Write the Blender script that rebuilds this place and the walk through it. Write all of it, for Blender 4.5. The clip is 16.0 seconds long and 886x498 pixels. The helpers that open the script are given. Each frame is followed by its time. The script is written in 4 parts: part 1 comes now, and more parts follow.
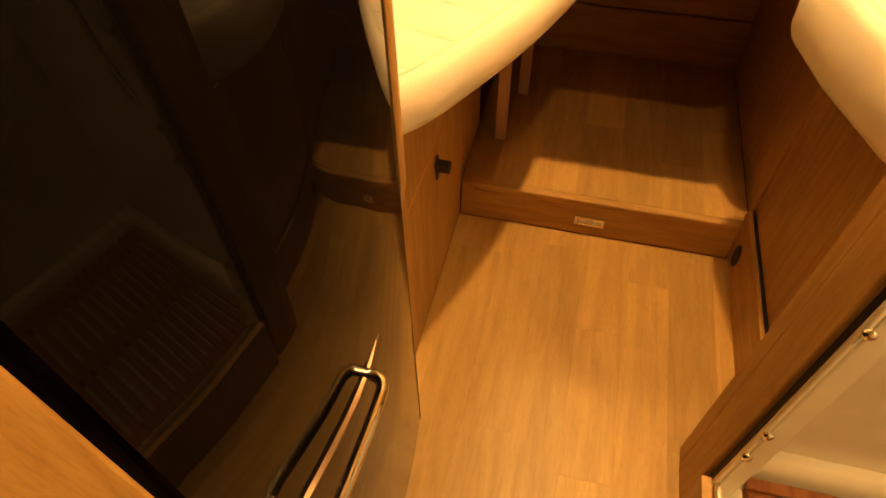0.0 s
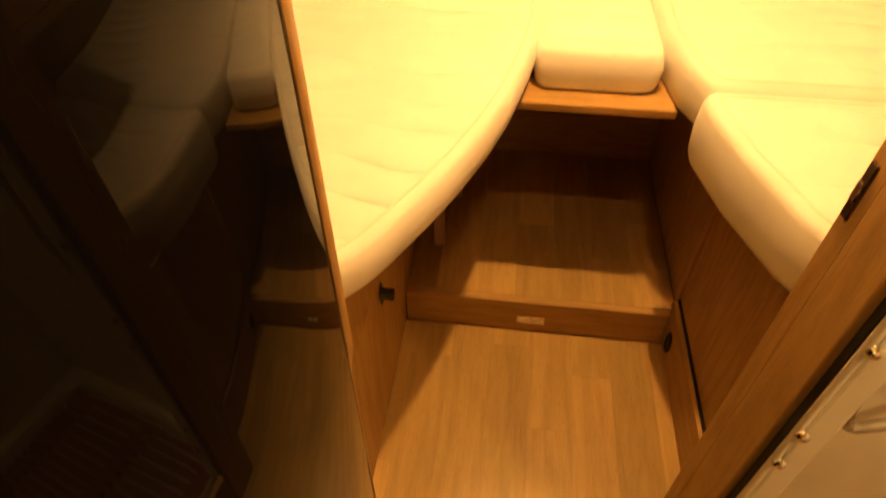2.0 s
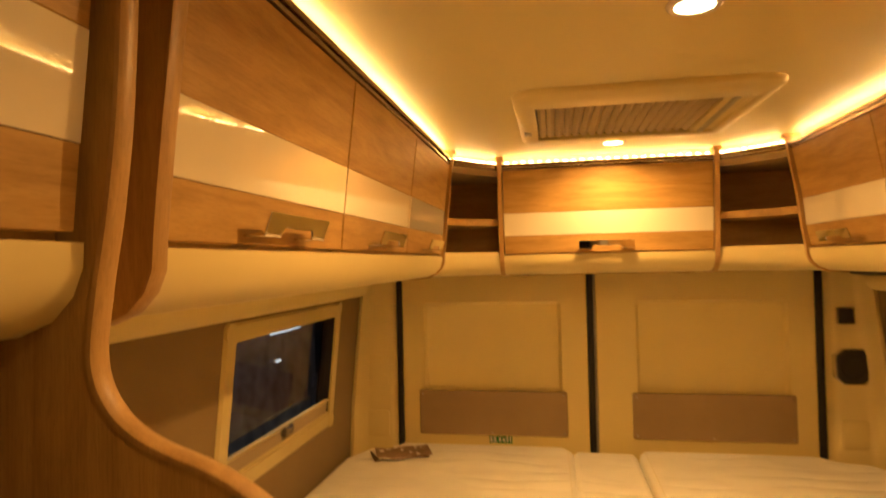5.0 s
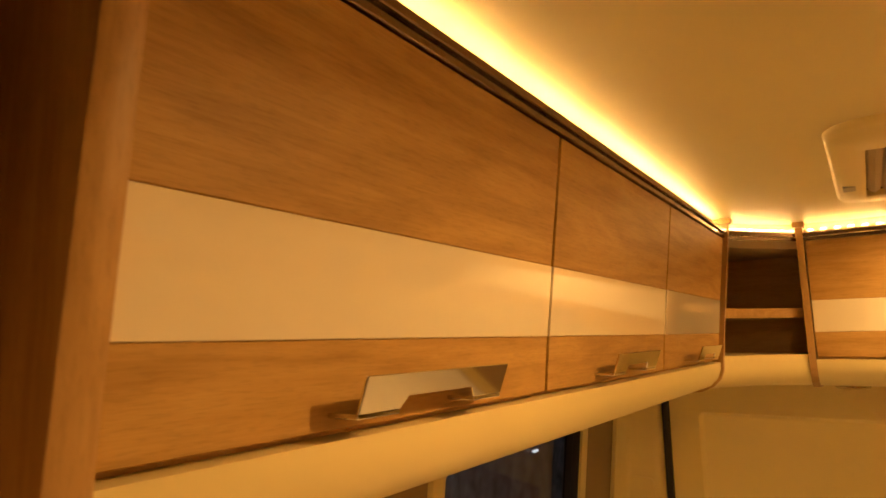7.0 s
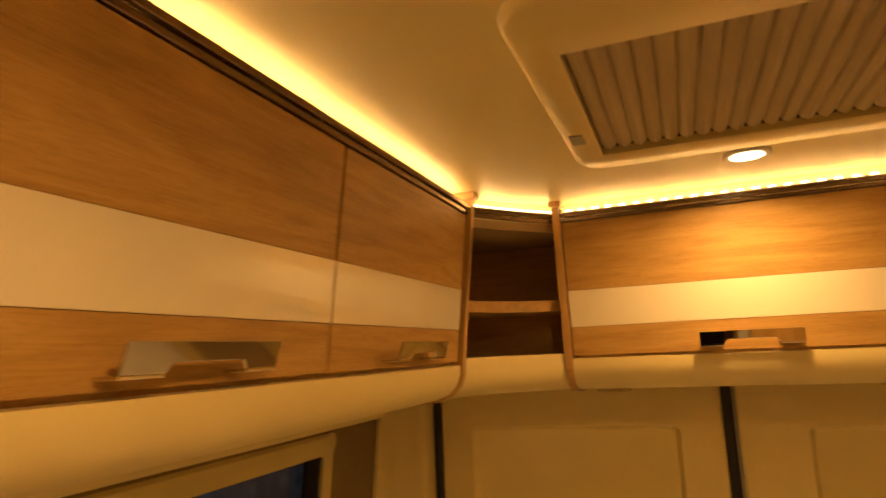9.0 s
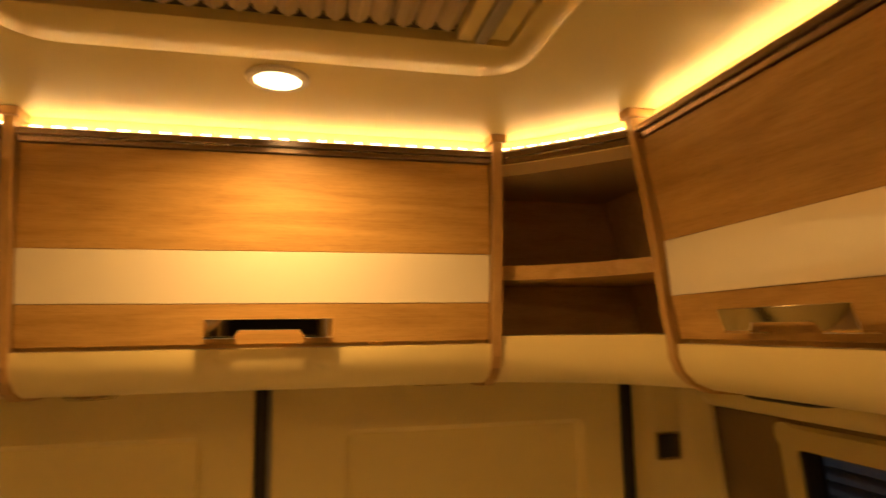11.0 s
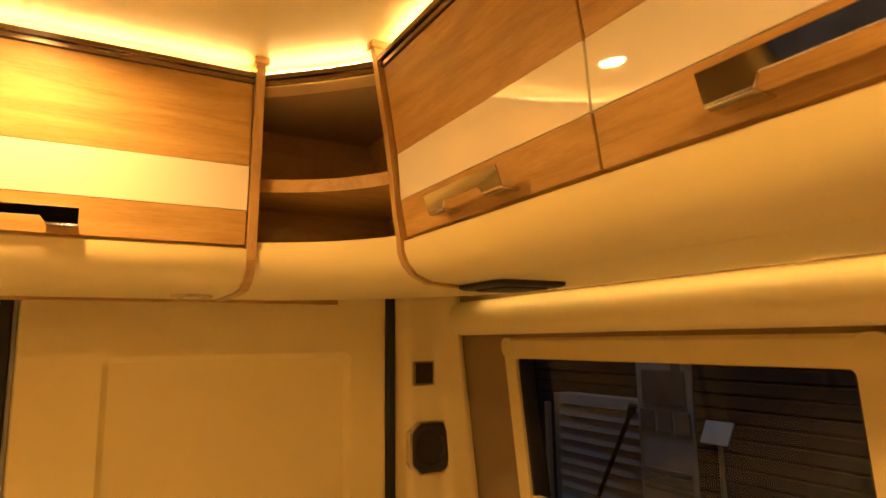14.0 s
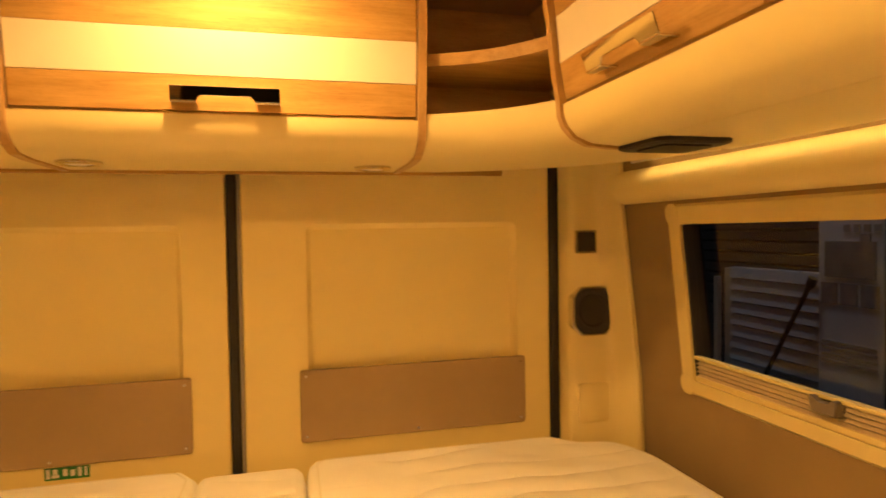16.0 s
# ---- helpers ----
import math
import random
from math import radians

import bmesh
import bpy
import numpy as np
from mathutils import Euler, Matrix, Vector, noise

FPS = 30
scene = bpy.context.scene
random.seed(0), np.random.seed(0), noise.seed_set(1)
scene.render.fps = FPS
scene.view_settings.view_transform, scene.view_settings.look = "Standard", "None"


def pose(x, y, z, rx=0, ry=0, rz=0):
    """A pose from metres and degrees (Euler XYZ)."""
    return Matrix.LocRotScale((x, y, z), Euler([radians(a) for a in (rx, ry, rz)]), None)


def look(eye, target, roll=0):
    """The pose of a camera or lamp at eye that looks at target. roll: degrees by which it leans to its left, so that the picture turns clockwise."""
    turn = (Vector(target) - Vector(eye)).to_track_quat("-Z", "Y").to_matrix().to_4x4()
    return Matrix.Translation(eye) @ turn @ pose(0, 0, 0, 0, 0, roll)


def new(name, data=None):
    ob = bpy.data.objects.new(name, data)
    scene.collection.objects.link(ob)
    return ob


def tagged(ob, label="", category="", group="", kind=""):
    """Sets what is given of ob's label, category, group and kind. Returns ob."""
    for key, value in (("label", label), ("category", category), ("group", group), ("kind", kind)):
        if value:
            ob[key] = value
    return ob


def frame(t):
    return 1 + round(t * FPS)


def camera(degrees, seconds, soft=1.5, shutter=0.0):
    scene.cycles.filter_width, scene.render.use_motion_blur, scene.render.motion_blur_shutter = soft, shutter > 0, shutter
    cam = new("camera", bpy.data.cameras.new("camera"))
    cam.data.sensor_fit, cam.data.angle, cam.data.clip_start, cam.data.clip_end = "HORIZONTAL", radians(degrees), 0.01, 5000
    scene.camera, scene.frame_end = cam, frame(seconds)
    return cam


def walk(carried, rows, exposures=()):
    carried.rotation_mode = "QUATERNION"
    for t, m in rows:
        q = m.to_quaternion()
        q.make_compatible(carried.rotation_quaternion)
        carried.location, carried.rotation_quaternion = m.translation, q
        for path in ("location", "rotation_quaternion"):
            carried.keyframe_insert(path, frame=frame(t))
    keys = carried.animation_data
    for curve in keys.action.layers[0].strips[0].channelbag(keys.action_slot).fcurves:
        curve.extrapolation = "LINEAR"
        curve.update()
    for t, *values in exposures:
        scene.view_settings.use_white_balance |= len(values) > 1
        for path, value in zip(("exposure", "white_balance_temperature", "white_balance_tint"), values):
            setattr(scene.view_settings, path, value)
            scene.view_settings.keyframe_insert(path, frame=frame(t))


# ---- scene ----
cam = camera(71.7, 16.0, 1.6, 0.5)
PATH = [
    (0, (-0.15, 0.316, 1.172), (-0.465, 1.544, -0.375), -0.9),
    (0.5, (-0.146, 0.306, 1.204), (-0.438, 1.55, -0.335), -0.4),
    (1, (-0.142, 0.323, 1.228), (-0.4, 1.58, -0.307), -0.7),
    (1.5, (-0.144, 0.353, 1.264), (-0.367, 1.621, -0.267), -0.1),
    (2, (-0.152, 0.375, 1.3), (-0.326, 1.769, -0.125), -0.1),
    (2.5, (-0.156, 0.381, 1.364), (-0.301, 1.909, 0.082), 0.0),
    (3, (-0.155, 0.369, 1.398), (-0.311, 2.06, 0.342), -0.4),
    (3.5, (-0.152, 0.353, 1.445), (-0.398, 2.182, 0.674), -0.5),
    (4, (-0.13, 0.372, 1.493), (-0.375, 2.291, 0.983), -0.4),
    (4.5, (-0.148, 0.389, 1.51), (-0.428, 2.357, 1.295), -0.3),
    (4.6, (-0.164, 0.404, 1.525), (-0.449, 2.377, 1.359), -0.5),
    (4.7, (-0.16, 0.402, 1.508), (-0.458, 2.378, 1.419), -0.7),
    (6.8, (-0.197, 0.762, 1.605), (-1.245, 2.44, 1.892), -0.9),
    (7, (-0.213, 0.785, 1.601), (-1.337, 2.414, 1.891), -1.0),
    (7.5, (-0.168, 0.878, 1.595), (-1.303, 2.499, 1.883), -0.6),
    (8, (-0.119, 0.992, 1.587), (-1.108, 2.705, 1.885), -1.2),
    (8.2, (-0.118, 1.043, 1.577), (-1.045, 2.789, 1.884), -1.6),
    (10.3, (-0.013, 1.552, 1.553), (-0.065, 3.531, 1.837), -1.5),
    (10.4, (-0.002, 1.574, 1.566), (0.023, 3.557, 1.829), -1.3),
    (10.5, (0.012, 1.584, 1.559), (0.101, 3.564, 1.831), -1.3),
    (11, (0.067, 1.627, 1.558), (0.512, 3.559, 1.819), -0.8),
    (11.5, (0.086, 1.589, 1.552), (0.801, 3.438, 1.819), -0.6),
    (12, (0.112, 1.541, 1.538), (1.035, 3.295, 1.813), -0.4),
    (12.5, (0.128, 1.509, 1.503), (1.151, 3.205, 1.778), -0.1),
    (13, (0.132, 1.499, 1.449), (1.156, 3.194, 1.729), -0.6),
    (13.5, (0.141, 1.492, 1.415), (1.153, 3.194, 1.699), -0.7),
    (14, (0.143, 1.497, 1.367), (1.122, 3.216, 1.659), -0.8),
    (14.5, (0.148, 1.49, 1.339), (1.128, 3.225, 1.52), -0.7),
    (15, (0.154, 1.479, 1.333), (1.053, 3.266, 1.369), -0.5),
    (15.5, (0.153, 1.452, 1.311), (0.804, 3.341, 1.23), -0.2),
    (16, (0.123, 1.428, 1.315), (0.611, 3.367, 1.256), -0.9),
]
EXPOSURE = [(0, 1.93), (1.5, 1.83), (2.5, 1.1), (3.5, 0.64), (4.7, 0.62), (7.0, 0.45), (8.2, 0.2), (10.3, -0.15), (11.0, -0.15), (12.5, 0.3), (14.0, 0.8), (15.5, 1.18), (16.0, 1.18)]
walk(cam, [(t, look(eye, target, roll)) for t, eye, target, roll in PATH], EXPOSURE)

# ---- world, lamps ----
WARM = (1.0, 0.515, 0.152)
LED_POWER = 54.0
world = bpy.data.worlds.new("night_hall")
world.use_nodes = True
world.node_tree.nodes["Background"].inputs[0].default_value = (0.55, 0.68, 1.0, 1)
world.node_tree.nodes["Background"].inputs[1].default_value = 0.03
scene.world = world


def disk_lamp(name, x, y, z, watts, size=0.05, spread=120, to=None, color=WARM):
    data = bpy.data.lights.new(name, "AREA")
    data.shape, data.size, data.energy, data.color, data.spread = "DISK", size, watts, color, radians(spread)
    ob = new(name, data)
    ob.matrix_world = look((x, y, z), to or (x, y + 0.0005, z - 1))
    return ob


disk_lamp("downlight_lamp", 0.032, 2.405, 1.874, 3.7, spread=158)
disk_lamp("downlight_lamp", 0.05, 1.35, 1.874, 6.2, spread=165)
disk_lamp("downlight_lamp", 0.02, 0.60, 1.874, 1.0, spread=150)
disk_lamp("bath_lamp", 0.62, 0.25, 1.80, 1.8)

# ---- materials ----


def mat(name):
    m = bpy.data.materials.new(name)
    m.use_nodes = True
    n = m.node_tree
    return m, n, n.nodes["Principled BSDF"]


def node(n, kind, **inputs):
    nd = n.nodes.new(kind)
    for k, v in inputs.items():
        nd.inputs[k.replace("_", " ")].default_value = v
    return nd


def ramp(n, fac, *stops):
    r = n.nodes.new("ShaderNodeValToRGB")
    r.color_ramp.elements[0].position, r.color_ramp.elements[0].color = stops[0][0], (*stops[0][1], 1)
    r.color_ramp.elements[1].position, r.color_ramp.elements[1].color = stops[-1][0], (*stops[-1][1], 1)
    for p, c in stops[1:-1]:
        e = r.color_ramp.elements.new(p)
        e.color = (*c, 1)
    n.links.new(fac, r.inputs[0])
    return r.outputs[0]


def bump(n, b, height, strength, distance=0.002):
    bp = node(n, "ShaderNodeBump", Strength=strength, Distance=distance)
    n.links.new(height, bp.inputs["Height"])
    n.links.new(bp.outputs[0], b.inputs["Normal"])


def plain(name, color, rough, metal=0.0, fine=0.0, scale=300.0, spec=0.5, coat=0.0, blotch=0.06):
    """A plain surface with faint blotches, uneven gloss and, where asked for, fine relief."""
    m, n, b = mat(name)
    tc = node(n, "ShaderNodeTexCoord")
    nz = node(n, "ShaderNodeTexNoise", Scale=6.0, Detail=4.0, Roughness=0.6)
    n.links.new(tc.outputs["Object"], nz.inputs["Vector"])
    lo, hi = [c * (1 - blotch) for c in color], [min(1, c * (1 + blotch)) for c in color]
    n.links.new(ramp(n, nz.outputs["Fac"], (0.3, lo), (0.7, hi)), b.inputs["Base Color"])
    n2 = node(n, "ShaderNodeTexNoise", Scale=scale, Detail=2.0)
    n.links.new(tc.outputs["Object"], n2.inputs["Vector"])
    mr = node(n, "ShaderNodeMapRange", To_Min=max(0, rough * 0.8), To_Max=min(1, rough * 1.2))
    n.links.new(nz.outputs["Fac"], mr.inputs["Value"])
    n.links.new(mr.outputs[0], b.inputs["Roughness"])
    b.inputs["Metallic"].default_value = metal
    b.inputs["Specular IOR Level"].default_value = spec
    b.inputs["Coat Weight"].default_value = coat
    b.inputs["Coat Roughness"].default_value = 0.03
    if fine:
        bump(n, b, n2.outputs["Fac"], fine)
    return m


def wood(name, dark, mid, light, grain=(1, 1, 1), rough=0.42, per_object=0.0, scale=1.0, streaks=0.76):
    """Printed oak: long streaks and cathedral bands along the small component of grain."""
    m, n, b = mat(name)
    tc = node(n, "ShaderNodeTexCoord")
    oi = node(n, "ShaderNodeObjectInfo")
    add = node(n, "ShaderNodeVectorMath")
    mul = n.nodes.new("ShaderNodeVectorMath")
    mul.operation = "SCALE"
    mul.inputs["Scale"].default_value = 7.3
    comb = node(n, "ShaderNodeCombineXYZ")
    for i in range(3):
        n.links.new(oi.outputs["Random"], comb.inputs[i])
    n.links.new(comb.outputs[0], mul.inputs[0])
    n.links.new(tc.outputs["Object"], add.inputs[0])
    n.links.new(mul.outputs[0], add.inputs[1])
    mp = node(n, "ShaderNodeMapping")
    mp.inputs["Scale"].default_value = [g * scale for g in grain]
    n.links.new(add.outputs[0], mp.inputs["Vector"])
    broad = node(n, "ShaderNodeTexNoise", Scale=3.2, Detail=3.0, Distortion=0.3)
    fine = node(n, "ShaderNodeTexNoise", Scale=26.0, Detail=5.0, Roughness=0.7)
    pore = node(n, "ShaderNodeTexNoise", Scale=95.0, Detail=2.0)
    for t in (broad, fine, pore):
        n.links.new(mp.outputs[0], t.inputs["Vector"])
    wv = node(n, "ShaderNodeMath")
    wv.operation = "MULTIPLY"
    wv.inputs[1].default_value = 9.0
    n.links.new(broad.outputs["Fac"], wv.inputs[0])
    fr = node(n, "ShaderNodeMath")
    fr.operation = "PINGPONG"
    fr.inputs[1].default_value = 1.0
    n.links.new(wv.outputs[0], fr.inputs[0])
    long = node(n, "ShaderNodeMapping")
    long.inputs["Scale"].default_value = [g * scale * (0.22 if g < 2 else 1.0) for g in grain]
    n.links.new(add.outputs[0], long.inputs["Vector"])
    lines = node(n, "ShaderNodeTexNoise", Scale=70.0, Detail=3.0, Roughness=0.6)
    n.links.new(long.outputs[0], lines.inputs["Vector"])
    grainy = node(n, "ShaderNodeMix")
    grainy.data_type = "FLOAT"
    grainy.inputs[0].default_value = 0.5
    n.links.new(fine.outputs["Fac"], grainy.inputs[2])
    n.links.new(lines.outputs["Fac"], grainy.inputs[3])
    mix = node(n, "ShaderNodeMix")
    mix.data_type = "FLOAT"
    mix.inputs[0].default_value = streaks
    n.links.new(fr.outputs[0], mix.inputs[2])
    n.links.new(grainy.outputs[0], mix.inputs[3])
    col = ramp(n, mix.outputs[0], (0.26, dark), (0.5, mid), (0.74, light))
    pm = node(n, "ShaderNodeMapRange", From_Min=0.35, From_Max=0.48, To_Min=0.9, To_Max=1.0)
    n.links.new(pore.outputs["Fac"], pm.inputs["Value"])
    tint = node(n, "ShaderNodeMapRange", To_Min=1 - per_object, To_Max=1 + per_object)
    n.links.new(oi.outputs["Random"], tint.inputs["Value"])
    both = node(n, "ShaderNodeMath")
    both.operation = "MULTIPLY"
    n.links.new(pm.outputs[0], both.inputs[0])
    n.links.new(tint.outputs[0], both.inputs[1])
    vm = n.nodes.new("ShaderNodeVectorMath")
    vm.operation = "SCALE"
    n.links.new(col, vm.inputs[0])
    n.links.new(both.outputs[0], vm.inputs["Scale"])
    n.links.new(vm.outputs[0], b.inputs["Base Color"])
    b.inputs["Roughness"].default_value = rough
    b.inputs["Specular IOR Level"].default_value = 0.34
    bump(n, b, pore.outputs["Fac"], 0.12, 0.001)
    return m


def fabric(name, color, quilt=0.0):
    m, n, b = mat(name)
    tc = node(n, "ShaderNodeTexCoord")
    mp = node(n, "ShaderNodeMapping")
    mp.inputs["Scale"].default_value = (1.0, 1.0, 0.2)
    n.links.new(tc.outputs["Object"], mp.inputs["Vector"])
    nz = node(n, "ShaderNodeTexNoise", Scale=5.0, Detail=3.0)
    weave = node(n, "ShaderNodeTexVoronoi", Scale=420.0)
    n.links.new(tc.outputs["Object"], nz.inputs["Vector"])
    n.links.new(tc.outputs["Object"], weave.inputs["Vector"])
    lo, hi = [c * 0.93 for c in color], [min(1, c * 1.04) for c in color]
    n.links.new(ramp(n, nz.outputs["Fac"], (0.3, lo), (0.7, hi)), b.inputs["Base Color"])
    b.inputs["Roughness"].default_value = 0.95
    b.inputs["Specular IOR Level"].default_value = 0.15
    b.inputs["Sheen Weight"].default_value = 0.15
    height = weave.outputs["Distance"]
    if quilt:
        wave = node(n, "ShaderNodeTexWave", Scale=3.1, Distortion=7.5, Detail=2.0, Detail_Scale=0.7)
        wave.bands_direction = "Y"
        n.links.new(mp.outputs[0], wave.inputs["Vector"])
        power = node(n, "ShaderNodeMath")
        power.operation = "POWER"
        power.inputs[1].default_value = 0.35
        n.links.new(wave.outputs["Fac"], power.inputs[0])
        gaps = node(n, "ShaderNodeTexNoise", Scale=4.5, Detail=1.0)
        n.links.new(tc.outputs["Object"], gaps.inputs["Vector"])
        mask = node(n, "ShaderNodeMapRange", From_Min=0.38, From_Max=0.62)
        n.links.new(gaps.outputs["Fac"], mask.inputs["Value"])
        pw = node(n, "ShaderNodeMath")
        pw.operation = "MULTIPLY"
        n.links.new(power.outputs[0], pw.inputs[0])
        n.links.new(mask.outputs[0], pw.inputs[1])
        b1 = node(n, "ShaderNodeBump", Strength=0.8, Distance=quilt)
        n.links.new(pw.outputs[0], b1.inputs["Height"])
        b2 = node(n, "ShaderNodeBump", Strength=0.25, Distance=0.001)
        n.links.new(height, b2.inputs["Height"])
        n.links.new(b1.outputs[0], b2.inputs["Normal"])
        n.links.new(b2.outputs[0], b.inputs["Normal"])
    else:
        bump(n, b, height, 0.3, 0.001)
    return m


def glow(name, color, strength):
    m, n, b = mat(name)
    b.inputs["Base Color"].default_value = (0.8, 0.8, 0.75, 1)
    b.inputs["Emission Color"].default_value = (*color, 1)
    b.inputs["Emission Strength"].default_value = strength
    return m


OAK = ((0.340, 0.193, 0.058), (0.440, 0.266, 0.083), (0.520, 0.330, 0.113))
M_OAK_Y = wood("oak_foil_lengthwise", *OAK, grain=(6, 0.7, 6), rough=0.5)
M_OAK_X = wood("oak_foil_crosswise", *OAK, grain=(0.7, 6, 6), rough=0.5)
M_OAK_Z = wood("oak_foil_upright", *OAK, grain=(6, 6, 0.7), rough=0.5)
M_EDGE = wood("oak_edge_strip", (0.37, 0.22, 0.085), (0.45, 0.28, 0.11), (0.53, 0.34, 0.145), grain=(4, 4, 0.8), rough=0.4)
M_PLANK = wood("oak_vinyl_plank", (0.390, 0.243, 0.075), (0.455, 0.290, 0.092), (0.515, 0.336, 0.112), grain=(5.0, 0.5, 5.0), rough=0.4, per_object=0.15, streaks=0.70)
M_PALE = wood("pale_beech_batten", (0.46, 0.32, 0.22), (0.55, 0.40, 0.28), (0.62, 0.46, 0.33), grain=(8, 8, 1))
M_TEAK = wood("teak_duckboard", (0.22, 0.08, 0.03), (0.32, 0.13, 0.05), (0.40, 0.17, 0.07), grain=(7, 0.8, 7))
M_DARKWOOD = wood("shelf_inside_oak", (0.50, 0.32, 0.14), (0.59, 0.40, 0.18), (0.66, 0.46, 0.22), grain=(0.9, 6, 6), rough=0.5)
M_CREAM_GLOSS = plain("cream_lacquer", (0.82, 0.76, 0.61), 0.03, coat=1.0, blotch=0.015)
M_CREAM = plain("cream_vinyl_lining", (0.71, 0.605, 0.29), 0.45, fine=0.08, scale=500, blotch=0.025)
M_CEIL = plain("cream_ceiling_foil", (0.67, 0.595, 0.30), 0.42, fine=0.04, scale=400, blotch=0.02)
M_DOORLINING = plain("moulded_cream_door_lining", (0.85, 0.725, 0.335), 0.42, fine=0.12, scale=700, blotch=0.02)
M_WALL = fabric("beige_wall_fabric", (0.245, 0.175, 0.085))
M_TAUPE = plain("taupe_board", (0.37, 0.27, 0.155), 0.5, fine=0.1)
M_FRAME = plain("cream_window_plastic", (0.60, 0.51, 0.235), 0.3)
M_MATTRESS = fabric("white_quilted_knit", (0.87, 0.86, 0.82), quilt=0.015)
M_TICK = fabric("white_knit_border", (0.86, 0.85, 0.80))
M_PIPING = fabric("white_piping", (0.80, 0.78, 0.70))
M_BLACK = plain("black_gloss_fridge_front", (0.004, 0.0035, 0.0035), 0.03, spec=0.12, blotch=0.0)
M_RUBBER = plain("black_rubber", (0.012, 0.011, 0.011), 0.55, fine=0.2)
M_GREY = plain("grey_plastic", (0.30, 0.29, 0.27), 0.4)
M_CATCH = plain("dark_grey_plastic", (0.13, 0.11, 0.09), 0.4)
M_DARKPLASTIC = plain("black_plastic", (0.02, 0.018, 0.017), 0.5, fine=0.3, scale=900)
M_CHROME = plain("polished_chrome", (0.86, 0.85, 0.83), 0.04, metal=1.0, blotch=0.0)
M_SATIN = plain("satin_chrome", (0.70, 0.66, 0.58), 0.07, metal=1.0, blotch=0.01)
M_NICKEL = plain("brushed_nickel", (0.70, 0.67, 0.62), 0.2, metal=1.0)
M_BRONZE = plain("brown_anodised_rail", (0.19, 0.13, 0.085), 0.2, metal=0.8)
M_WORKTOP = plain("speckled_beige_laminate", (0.47, 0.38, 0.27), 0.32, fine=0.05, blotch=0.12)
M_WHITE = plain("white_bathroom_moulding", (0.82, 0.79, 0.70), 0.22)
# near-black: shade put into the colour of gaps, cores and unseen faces
M_SHADE = plain("near_black_shade_board", (0.03, 0.025, 0.02), 0.8)
M_PLEAT = fabric("beige_pleated_blind", (0.47, 0.39, 0.26))
M_GREEN = plain("green_exit_sticker", (0.01, 0.20, 0.06), 0.5)
M_PAPER = plain("white_paper", (0.75, 0.72, 0.66), 0.6)
M_PRINT = plain("brown_printed_paper", (0.24, 0.16, 0.12), 0.5, blotch=0.5)
M_COVE = glow("warm_cove_led", (1.0, 0.60, 0.19), 9.0)
M_LED = glow("warm_led_chip", (1.0, 0.56, 0.22), LED_POWER)
M_LENS = glow("warm_downlight_lens", (1.0, 0.74, 0.38), 14.0)
M_LENS_OFF = plain("frosted_white_lens", (0.75, 0.72, 0.66), 0.3)
M_MESH = plain("chrome_braid", (0.55, 0.53, 0.50), 0.28, metal=1.0, fine=0.8, scale=900)

m, n, b = mat("tinted_acrylic")
b.inputs["Base Color"].default_value = (0.62, 0.62, 0.62, 1)
b.inputs["Roughness"].default_value = 0.0
b.inputs["Transmission Weight"].default_value = 1.0
b.inputs["IOR"].default_value = 1.3
M_GLASS = m

# ---- mesh tools ----
ORIGIN = {}


def obj(name, bm, material, origin, smooth=False):
    me = bpy.data.meshes.new(name)
    bmesh.ops.recalc_face_normals(bm, faces=bm.faces)
    bm.transform(Matrix.Translation(-Vector(origin)))
    if smooth:
        for f in bm.faces:
            f.smooth = True
        for e in bm.edges:
            if len(e.link_faces) == 2 and e.calc_face_angle(0) > 0.7:
                e.smooth = False
    bm.to_mesh(me)
    bm.free()
    me.materials.append(material)
    return new(name, me)


def root(name, at, label, category, group="", kind=""):
    """An Empty at the base of a thing."""
    ob = new(name)
    ob.location, ob.empty_display_size = at, 0.05
    ORIGIN[ob.name] = Vector(at)
    return tagged(ob, label, category, group, kind)


def thing(name, bm, material, at, label, category, group="", kind="", smooth=False):
    ob = obj(name, bm, material, at, smooth)
    ob.location = at
    ORIGIN[ob.name] = Vector(at)
    return tagged(ob, label, category, group, kind)


def part(name, bm, material, parent, label="", smooth=False):
    at = ORIGIN[parent.name]
    ob = obj(name, bm, material, at, smooth)
    ob.parent = parent
    ORIGIN[ob.name] = at
    return tagged(ob, label)


def box(x0, x1, y0, y1, z0, z1, bevel=0.0, segs=2, bm=None):
    own = bmesh.new()
    bmesh.ops.create_cube(own, size=1, matrix=Matrix.Translation(((x0 + x1) / 2, (y0 + y1) / 2, (z0 + z1) / 2))
                          @ Matrix.Diagonal((x1 - x0, y1 - y0, z1 - z0, 1)))
    if bevel:
        bmesh.ops.bevel(own, geom=own.edges[:], offset=bevel, segments=segs, affect="EDGES", profile=0.5)
    if bm is None:
        return own
    join(bm, own)
    return bm


def join(bm, other):
    me = bpy.data.meshes.new("tmp")
    other.to_mesh(me)
    other.free()
    bm.from_mesh(me)
    bpy.data.meshes.remove(me)
    return bm


